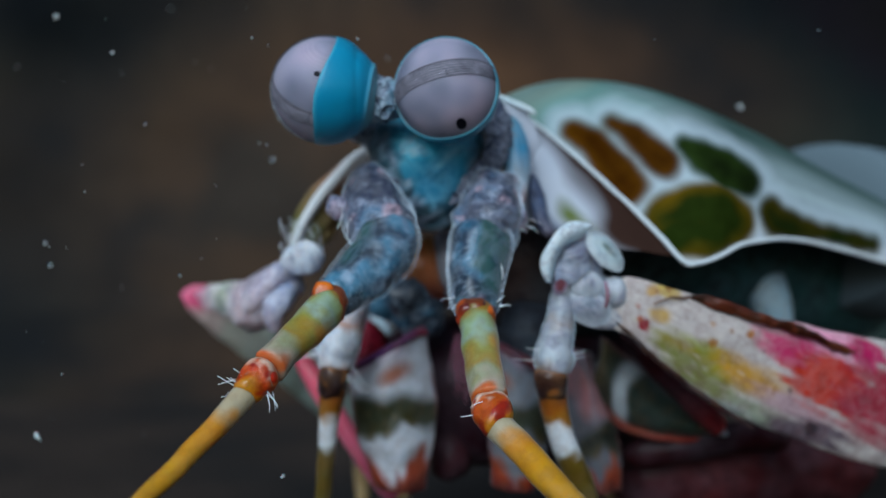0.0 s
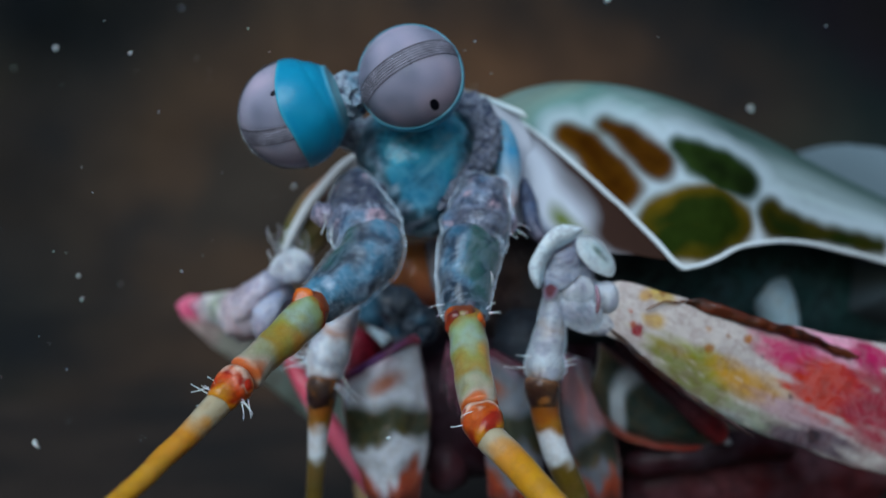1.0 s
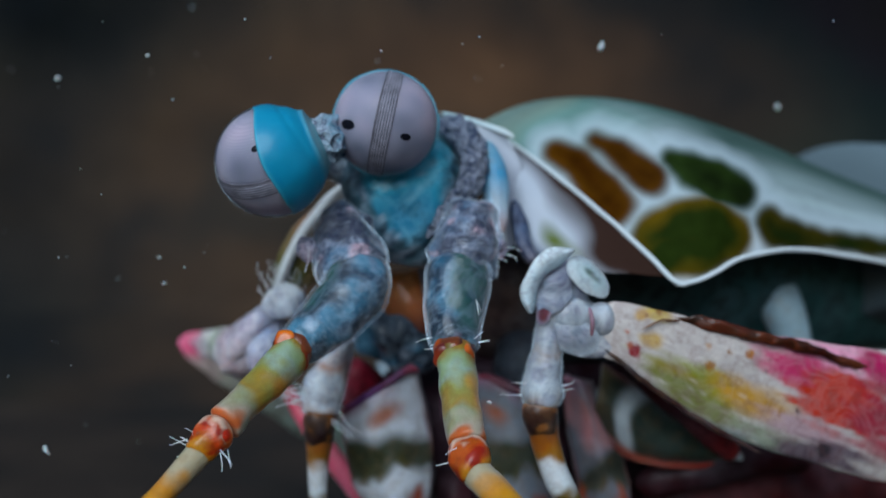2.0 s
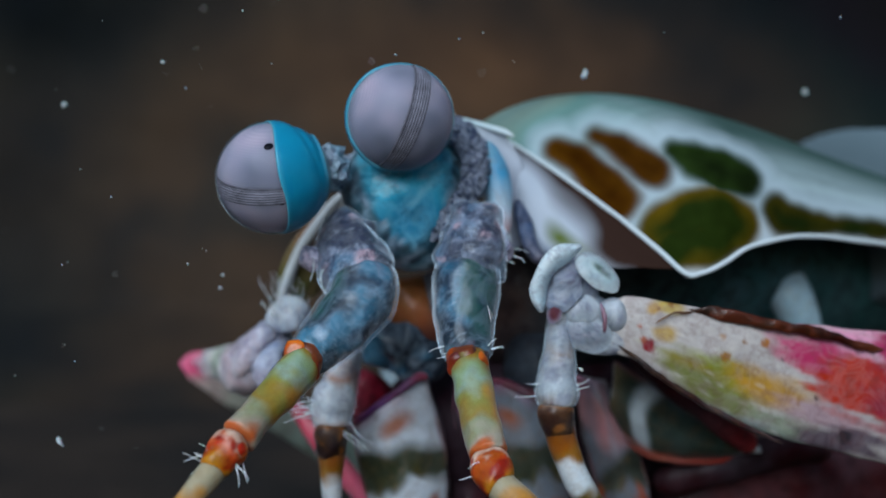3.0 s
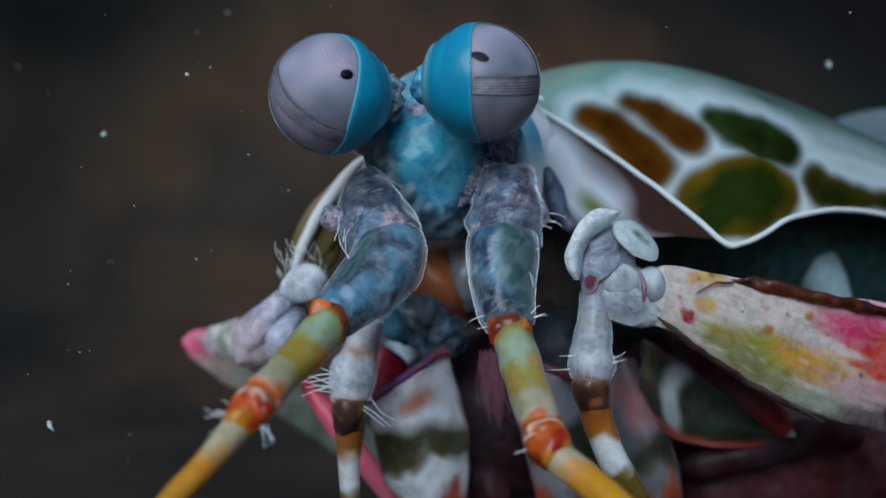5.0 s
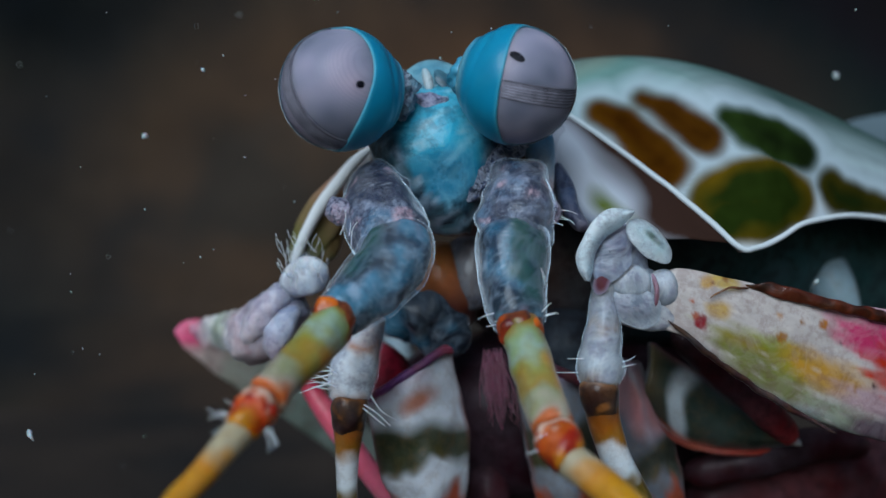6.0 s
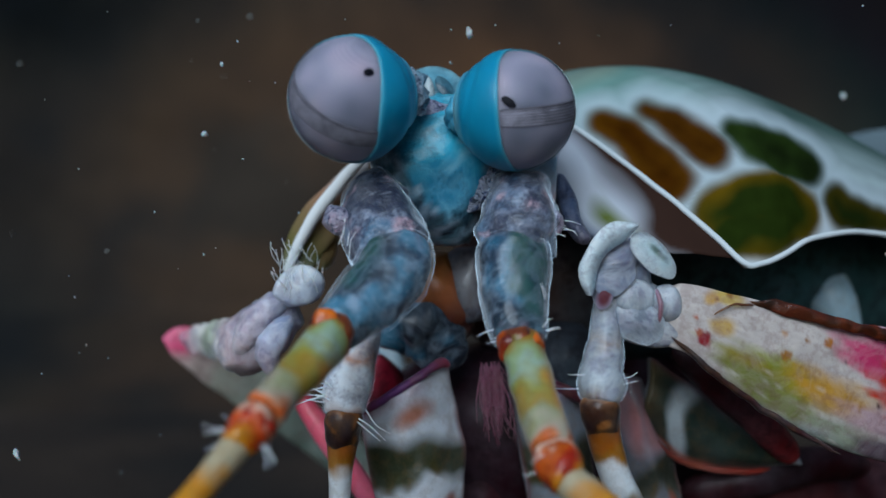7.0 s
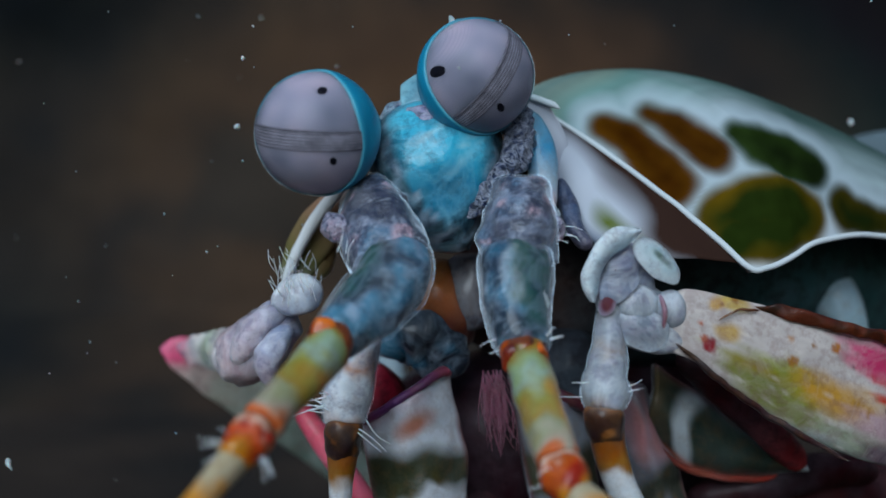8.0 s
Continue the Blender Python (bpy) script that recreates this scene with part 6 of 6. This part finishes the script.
    walk(FLECKS[2], [(0, pose(0.014518, 0.004, 0.021647, 0, 30, 0)), (1.5, pose(0.011802, 0.004, 0.016926, 0, 21, 0)), (2.2, pose(0.011519, 0.004, 0.01413, 0, 16.8, 0)), (3.5, pose(0.008926, 0.004, 0.012359, 0, 9, 0)), (4.5, pose(0.006175, 0.004, 0.012905, 0, 3, 0)), (8, pose(0.000588, 0.004, 0.014744, 0, -18, 0))])
    walk(FLECKS[3], [(0, pose(-0.024106, 0, 0.01434, 0, 0, 0)), (3.5, pose(-0.018581, 0, 0.012323, 0, 70, 0)), (4.5, pose(-0.017439, 0, 0.011463, 0, 90, 0)), (8, pose(-0.012308, 0, 0.011717, 0, 160, 0))])
    walk(FLECKS[4], [(0, pose(-0.014209, 0.012, 0.007459, 0, 20, 0)), (1, pose(-0.01225, 0.012, 0.005151, 0, 40, 0)), (2.2, pose(-0.010178, 0.012, 0.000954, 0, 64, 0)), (8, pose(-0.003424, 0.012, -0.010559, 0, 180, 0))])
    walk(FLECKS[5], [(0, pose(-0.030238, 0.006, 0.018169, 0, 20, 0)), (4.5, pose(-0.025366, 0.006, 0.008482, 0, 56, 0)), (6.5, pose(-0.018552, 0.006, 0.007834, 0, 72, 0)), (7, pose(-0.016278, 0.006, 0.00783, 0, 76, 0)), (7.5, pose(-0.015039, 0.006, 0.008054, 0, 80, 0)), (8, pose(-0.013747, 0.006, 0.008158, 0, 84, 0))])
    walk(FLECKS[6], [(0, pose(-0.030066, 0.003, 0.00047, 0, 0, 0)), (1, pose(-0.026985, 0.003, -0.001969, 0, 30, 0)), (1.5, pose(-0.023738, 0.003, -0.000332, 0, 45, 0)), (3.5, pose(-0.013722, 0.003, -0.002274, 0, 105, 0)), (8, pose(-0.005223, 0.003, -0.002865, 0, 240, 0))])
    walk(FLECKS[7], [(0, pose(-0.029639, 0.003, -0.001239, 0, 0, 0)), (1, pose(-0.026776, 0.003, -0.003729, 0, 30, 0)), (1.5, pose(-0.023364, 0.003, -0.002449, 0, 45, 0)), (3.5, pose(-0.014281, 0.003, -0.002992, 0, 105, 0)), (8, pose(-0.005948, 0.003, -0.005767, 0, 240, 0))])
    walk(FLECKS[8], [(0, pose(-0.010851, -0.006, -0.015359, 0, 40, 0)), (1, pose(-0.003591, -0.006, -0.012492, 0, 70, 0)), (2.2, pose(0.004227, -0.006, -0.009437, 0, 106, 0)), (8, pose(0.029099, -0.006, 0.001302, 0, 280, 0))])
    walk(FLECKS[9], [(0, pose(-0.027429, 0, 0.000086, 13.56, 16.2, 0)), (2.7, pose(-0.025947, 0, -0.000792, 13.56, 32.1, 0)), (5.4, pose(-0.024273, 0, -0.001521, 13.56, 48, 0)), (8, pose(-0.023179, 0, -0.00172, 13.56, 63.3, 0))])
    walk(FLECKS[10], [(0, pose(-0.026429, -0.004, -0.008663, 51.92, 55.7, 0)), (2.7, pose(-0.024196, -0.004, -0.007434, 51.92, 39.9, 0)), (5.4, pose(-0.02233, -0.004, -0.006281, 51.92, 24.1, 0)), (8, pose(-0.020453, -0.004, -0.005379, 51.92, 8.9, 0))])
    walk(FLECKS[11], [(0, pose(-0.023992, -0.002, 0.016355, 83.61, 42.8, 0)), (2.7, pose(-0.022895, -0.002, 0.015325, 83.61, 64, 0)), (5.4, pose(-0.021404, -0.002, 0.014927, 83.61, 85.2, 0)), (8, pose(-0.019996, -0.002, 0.01417, 83.61, 105.6, 0))])
    walk(FLECKS[12], [(0, pose(-0.021723, 0, 0.009063, 6, 47.7, 0)), (2.7, pose(-0.01804, 0, 0.010858, 6, 26.9, 0)), (5.4, pose(-0.014862, 0, 0.01211, 6, 6.2, 0)), (8, pose(-0.011681, 0, 0.013692, 6, -13.8, 0))])
    walk(FLECKS[13], [(0, pose(-0.024846, -0.004, 0.003983, 2.82, -36.3, 0)), (2.7, pose(-0.021945, -0.004, 0.00347, 2.82, -40.3, 0)), (5.4, pose(-0.018777, -0.004, 0.002565, 2.82, -44.3, 0)), (8, pose(-0.016168, -0.004, 0.002047, 2.82, -48.1, 0))])
    walk(FLECKS[14], [(0, pose(-0.029748, 0.022, 0.016292, 84.66, 0.8, 0)), (2.7, pose(-0.024874, 0.022, 0.015608, 84.66, -2.1, 0)), (5.4, pose(-0.020494, 0.022, 0.014697, 84.66, -5.1, 0)), (8, pose(-0.016506, 0.022, 0.013917, 84.66, -8, 0))])
    walk(FLECKS[15], [(0, pose(-0.019798, 0.014, 0.015382, 61.14, -17.7, 0)), (2.7, pose(-0.019067, 0.014, 0.012001, 61.14, -8.8, 0)), (5.4, pose(-0.017707, 0.014, 0.009085, 61.14, 0.2, 0)), (8, pose(-0.017113, 0.014, 0.006491, 61.14, 8.8, 0))])
    walk(FLECKS[16], [(0, pose(-0.025187, 0.022, 0.022219, 9.44, 37.6, 0)), (2.7, pose(-0.021508, 0.022, 0.021339, 9.44, 57.9, 0)), (5.4, pose(-0.017887, 0.022, 0.019933, 9.44, 78.3, 0)), (8, pose(-0.014724, 0.022, 0.01876, 9.44, 97.9, 0))])
    walk(FLECKS[17], [(0, pose(-0.019661, 0.014, 0.015108, 86.46, -50.4, 0)), (2.7, pose(-0.01968, 0.014, 0.014806, 86.46, -39.9, 0)), (5.4, pose(-0.018982, 0.014, 0.014477, 86.46, -29.5, 0)), (8, pose(-0.018908, 0.014, 0.013927, 86.46, -19.4, 0))])
    walk(FLECKS[18], [(0, pose(-0.027328, -0.004, 0.000135, 11.67, -25, 0)), (2.7, pose(-0.025024, -0.004, -0.000895, 11.67, -12.3, 0)), (5.4, pose(-0.023042, -0.004, -0.00239, 11.67, 0.4, 0)), (8, pose(-0.021128, -0.004, -0.003055, 11.67, 12.6, 0))])
    walk(FLECKS[19], [(0, pose(-0.025669, -0.002, 0.005989, 41.1, 30.4, 0)), (2.7, pose(-0.024395, -0.002, 0.005363, 41.1, 41.1, 0)), (5.4, pose(-0.022966, -0.002, 0.005222, 41.1, 51.8, 0)), (8, pose(-0.021903, -0.002, 0.004617, 41.1, 62.2, 0))])
    walk(FLECKS[20], [(0, pose(-0.017737, 0.014, -0.00417, 67.08, -39.4, 0)), (2.7, pose(-0.014009, 0.014, -0.002166, 67.08, -48, 0)), (5.4, pose(-0.011194, 0.014, -0.000277, 67.08, -56.7, 0)), (8, pose(-0.008054, 0.014, 0.001414, 67.08, -65, 0))])
    walk(FLECKS[21], [(0, pose(-0.016483, 0, 0.000778, 71.25, 50.6, 0)), (2.7, pose(-0.016513, 0, 0.000132, 71.25, 63.8, 0)), (5.4, pose(-0.016693, 0, -0.000663, 71.25, 77.1, 0)), (8, pose(-0.016641, 0, -0.001636, 71.25, 89.8, 0))])
    walk(FLECKS[22], [(0, pose(-0.013256, -0.004, 0.014652, 4.48, -2.1, 0)), (2.7, pose(-0.013097, -0.004, 0.015446, 4.48, -22.2, 0)), (5.4, pose(-0.0125, -0.004, 0.015889, 4.48, -42.4, 0)), (8, pose(-0.012124, -0.004, 0.016565, 4.48, -61.8, 0))])
    walk(FLECKS[23], [(0, pose(-0.017629, 0, -0.000724, 51.01, -54.8, 0)), (2.7, pose(-0.016402, 0, -0.000147, 51.01, -56.5, 0)), (5.4, pose(-0.015048, 0, -0.000068, 51.01, -58.2, 0)), (8, pose(-0.013864, 0, 0.000169, 51.01, -59.9, 0))])
    walk(FLECKS[24], [(0, pose(-0.018718, -0.002, -0.00187, 6.44, -9, 0)), (2.7, pose(-0.017258, -0.002, -0.00105, 6.44, -12.2, 0)), (5.4, pose(-0.015533, -0.002, -0.000582, 6.44, -15.4, 0)), (8, pose(-0.014117, -0.002, -0.00016, 6.44, -18.5, 0))])
    walk(FLECKS[25], [(0, pose(-0.025489, 0.014, -0.015714, 9.28, 10.5, 0)), (2.7, pose(-0.024954, 0.014, -0.016024, 9.28, -10.9, 0)), (5.4, pose(-0.024568, 0.014, -0.016462, 9.28, -32.2, 0)), (8, pose(-0.024174, 0.014, -0.017056, 9.28, -52.8, 0))])
    walk(FLECKS[26], [(0, pose(-0.0328, 0, -0.009449, 71.89, -55.6, 0)), (2.7, pose(-0.029684, 0, -0.008747, 71.89, -44.1, 0)), (5.4, pose(-0.026894, 0, -0.008164, 71.89, -32.5, 0)), (8, pose(-0.0242, 0, -0.007659, 71.89, -21.4, 0))])
    walk(FLECKS[27], [(0, pose(-0.02892, -0.004, -0.005737, 53.95, 52.7, 0)), (2.7, pose(-0.025036, -0.004, -0.006196, 53.95, 55.1, 0)), (5.4, pose(-0.021533, -0.004, -0.006372, 53.95, 57.5, 0)), (8, pose(-0.018943, -0.004, -0.006586, 53.95, 59.9, 0))])
    walk(FLECKS[28], [(0, pose(-0.013908, 0.003, 0.00795, 67.33, 50, 0)), (2.7, pose(-0.012256, 0.003, 0.005898, 67.33, 50.7, 0)), (5.4, pose(-0.010302, 0.003, 0.00367, 67.33, 51.5, 0)), (8, pose(-0.009018, 0.003, 0.001552, 67.33, 52.2, 0))])
    walk(FLECKS[29], [(0, pose(-0.032052, 0.008, -0.007548, 52.62, -27.9, 0)), (2.7, pose(-0.029076, 0.008, -0.007297, 52.62, -40.1, 0)), (5.4, pose(-0.026988, 0.008, -0.007378, 52.62, -52.3, 0)), (8, pose(-0.024402, 0.008, -0.007152, 52.62, -64.1, 0))])
    walk(FLECKS[30], [(0, pose(-0.041101, 0.022, 0.001406, 89.35, -51.3, 0)), (2.7, pose(-0.038742, 0.022, 0.001637, 89.35, -32, 0)), (5.4, pose(-0.036782, 0.022, 0.001604, 89.35, -12.6, 0)), (8, pose(-0.034551, 0.022, 0.000947, 89.35, 6, 0))])
    walk(FLECKS[31], [(0, pose(-0.031303, 0.008, -0.013623, 77.27, 48, 0)), (2.7, pose(-0.026376, 0.008, -0.013563, 77.27, 37.4, 0)), (5.4, pose(-0.022181, 0.008, -0.013462, 77.27, 26.8, 0)), (8, pose(-0.018303, 0.008, -0.012628, 77.27, 16.6, 0))])
    walk(FLECKS[32], [(0, pose(-0.012869, 0, 0.007595, 43.73, -34.8, 0)), (2.7, pose(-0.012759, 0, 0.006904, 43.73, -31.1, 0)), (5.4, pose(-0.012798, 0, 0.006056, 43.73, -27.4, 0)), (8, pose(-0.012315, 0, 0.005412, 43.73, -23.9, 0))])
    walk(FLECKS[33], [(0, pose(-0.014366, 0.014, 0.004139, 26.6, 21.1, 0)), (2.7, pose(-0.013649, 0.014, 0.004486, 26.6, 27.8, 0)), (5.4, pose(-0.012375, 0.014, 0.004643, 26.6, 34.4, 0)), (8, pose(-0.011465, 0.014, 0.005327, 26.6, 40.8, 0))])
    walk(FLECKS[34], [(0, pose(-0.016551, 0, 0.004654, 80.09, 18.6, 0)), (2.7, pose(-0.014557, 0, 0.006934, 80.09, 2.4, 0)), (5.4, pose(-0.013038, 0, 0.009416, 80.09, -13.9, 0)), (8, pose(-0.011625, 0, 0.011178, 80.09, -29.6, 0))])
    walk(FLECKS[35], [(0, pose(-0.012412, -0.002, 0.014453, 35.27, -48, 0)), (2.7, pose(-0.011563, -0.002, 0.012585, 35.27, -57.9, 0)), (5.4, pose(-0.010666, -0.002, 0.010928, 35.27, -67.8, 0)), (8, pose(-0.01003, -0.002, 0.00972, 35.27, -77.3, 0))])
    walk(FLECKS[36], [(0, pose(-0.039312, 0.022, 0.016822, 10.14, 33.5, 0)), (2.7, pose(-0.038239, 0.022, 0.015941, 10.14, 43.3, 0)), (5.4, pose(-0.035927, 0.022, 0.015529, 10.14, 53.1, 0)), (8, pose(-0.034339, 0.022, 0.015187, 10.14, 62.6, 0))])
    walk(FLECKS[37], [(0, pose(-0.028629, 0.003, 0.012694, 72.28, 46.9, 0)), (2.7, pose(-0.027712, 0.003, 0.011451, 72.28, 66.4, 0)), (5.4, pose(-0.026844, 0.003, 0.010473, 72.28, 85.8, 0)), (8, pose(-0.025619, 0.003, 0.009347, 72.28, 104.5, 0))])
    walk(FLECKS[38], [(0, pose(-0.027374, 0.014, -0.003281, 41.45, -36.8, 0)), (2.7, pose(-0.026619, 0.014, -0.002159, 41.45, -35.5, 0)), (5.4, pose(-0.025891, 0.014, -0.000865, 41.45, -34.2, 0)), (8, pose(-0.02493, 0.014, 0.000255, 41.45, -33, 0))])
    walk(FLECKS[39], [(0, pose(-0.021122, 0.014, 0.015914, 1.7, -19.2, 0)), (2.7, pose(-0.020074, 0.014, 0.016187, 1.7, -26.7, 0)), (5.4, pose(-0.019126, 0.014, 0.016969, 1.7, -34.1, 0)), (8, pose(-0.018028, 0.014, 0.017194, 1.7, -41.2, 0))])
    walk(FLECKS[40], [(0, pose(-0.005931, -0.004, 0.014573, 70.82, -11, 0)), (2.7, pose(-0.003395, -0.004, 0.01277, 70.82, 3.9, 0)), (5.4, pose(-0.000634, -0.004, 0.011844, 70.82, 18.8, 0)), (8, pose(0.000927, -0.004, 0.010485, 70.82, 33.2, 0))])
    walk(FLECKS[41], [(0, pose(0.015028, -0.002, 0.014956, 33.39, 3.5, 0)), (2.7, pose(0.014816, -0.002, 0.014543, 33.39, 7.7, 0)), (5.4, pose(0.014209, -0.002, 0.014115, 33.39, 11.9, 0)), (8, pose(0.013806, -0.002, 0.013359, 33.39, 15.9, 0))])
    walk(FLECKS[42], [(0, pose(-0.010738, 0.003, 0.021071, 44.12, -52.8, 0)), (2.7, pose(-0.008982, 0.003, 0.018475, 44.12, -73.5, 0)), (5.4, pose(-0.00743, 0.003, 0.016338, 44.12, -94.1, 0)), (8, pose(-0.005796, 0.003, 0.014268, 44.12, -114, 0))])
    walk(FLECKS[43], [(0, pose(0.001907, -0.002, 0.014459, 11.16, -53.8, 0)), (2.7, pose(0.002632, -0.002, 0.014486, 11.16, -43.9, 0)), (5.4, pose(0.002933, -0.002, 0.013916, 11.16, -34.1, 0)), (8, pose(0.003427, -0.002, 0.013633, 11.16, -24.6, 0))])
    walk(FLECKS[44], [(0, pose(-0.004739, 0.014, 0.016216, 0.33, -56.4, 0)), (2.7, pose(-0.00567, 0.014, 0.015283, 0.33, -74.1, 0)), (5.4, pose(-0.006877, 0.014, 0.014419, 0.33, -91.7, 0)), (8, pose(-0.007877, 0.014, 0.013498, 0.33, -108.8, 0))])
    walk(FLECKS[45], [(0, pose(-0.018324, 0.022, 0.022503, 35.49, 53.7, 0)), (2.7, pose(-0.015331, 0.022, 0.021845, 35.49, 40, 0)), (5.4, pose(-0.011296, 0.022, 0.020995, 35.49, 26.4, 0)), (8, pose(-0.008603, 0.022, 0.019666, 35.49, 13.2, 0))])
    walk(FLECKS[46], [(0, pose(0.001684, -0.002, 0.013632, 63.25, -18.6, 0)), (2.7, pose(0.001176, -0.002, 0.014049, 63.25, -4.7, 0)), (5.4, pose(0.00057, -0.002, 0.013688, 63.25, 9.1, 0)), (8, pose(0.0005, -0.002, 0.013233, 63.25, 22.5, 0))])
    walk(FLECKS[47], [(0, pose(0.002804, 0.001, 0.01229, 57.81, 45.4, 0)), (2.7, pose(0.004699, 0.001, 0.013045, 57.81, 61.5, 0)), (5.4, pose(0.006644, 0.001, 0.01294, 57.81, 77.6, 0)), (8, pose(0.007856, 0.001, 0.013362, 57.81, 93.1, 0))])
    walk(FLECKS[48], [(0, pose(0.002506, 0.022, 0.014156, 4.39, -41.7, 0)), (2.7, pose(0.003335, 0.022, 0.015496, 4.39, -35.4, 0)), (5.4, pose(0.003926, 0.022, 0.015698, 4.39, -29.2, 0)), (8, pose(0.004363, 0.022, 0.016358, 4.39, -23.2, 0))])
    walk(FLECKS[49], [(0, pose(0.009091, 0.008, 0.023718, 74.3, -46.5, 0)), (2.7, pose(0.00943, 0.008, 0.020058, 74.3, -67.1, 0)), (5.4, pose(0.010377, 0.008, 0.016482, 74.3, -87.6, 0)), (8, pose(0.01112, 0.008, 0.014049, 74.3, -107.4, 0))])
    walk(FLECKS[50], [(0, pose(0.02771, 0.001, 0.016149, 26.27, 53.4, 0)), (2.7, pose(0.027645, 0.001, 0.016125, 26.27, 51, 0)), (5.4, pose(0.027042, 0.001, 0.015694, 26.27, 48.5, 0)), (8, pose(0.026699, 0.001, 0.015463, 26.27, 46.2, 0))])


motions()
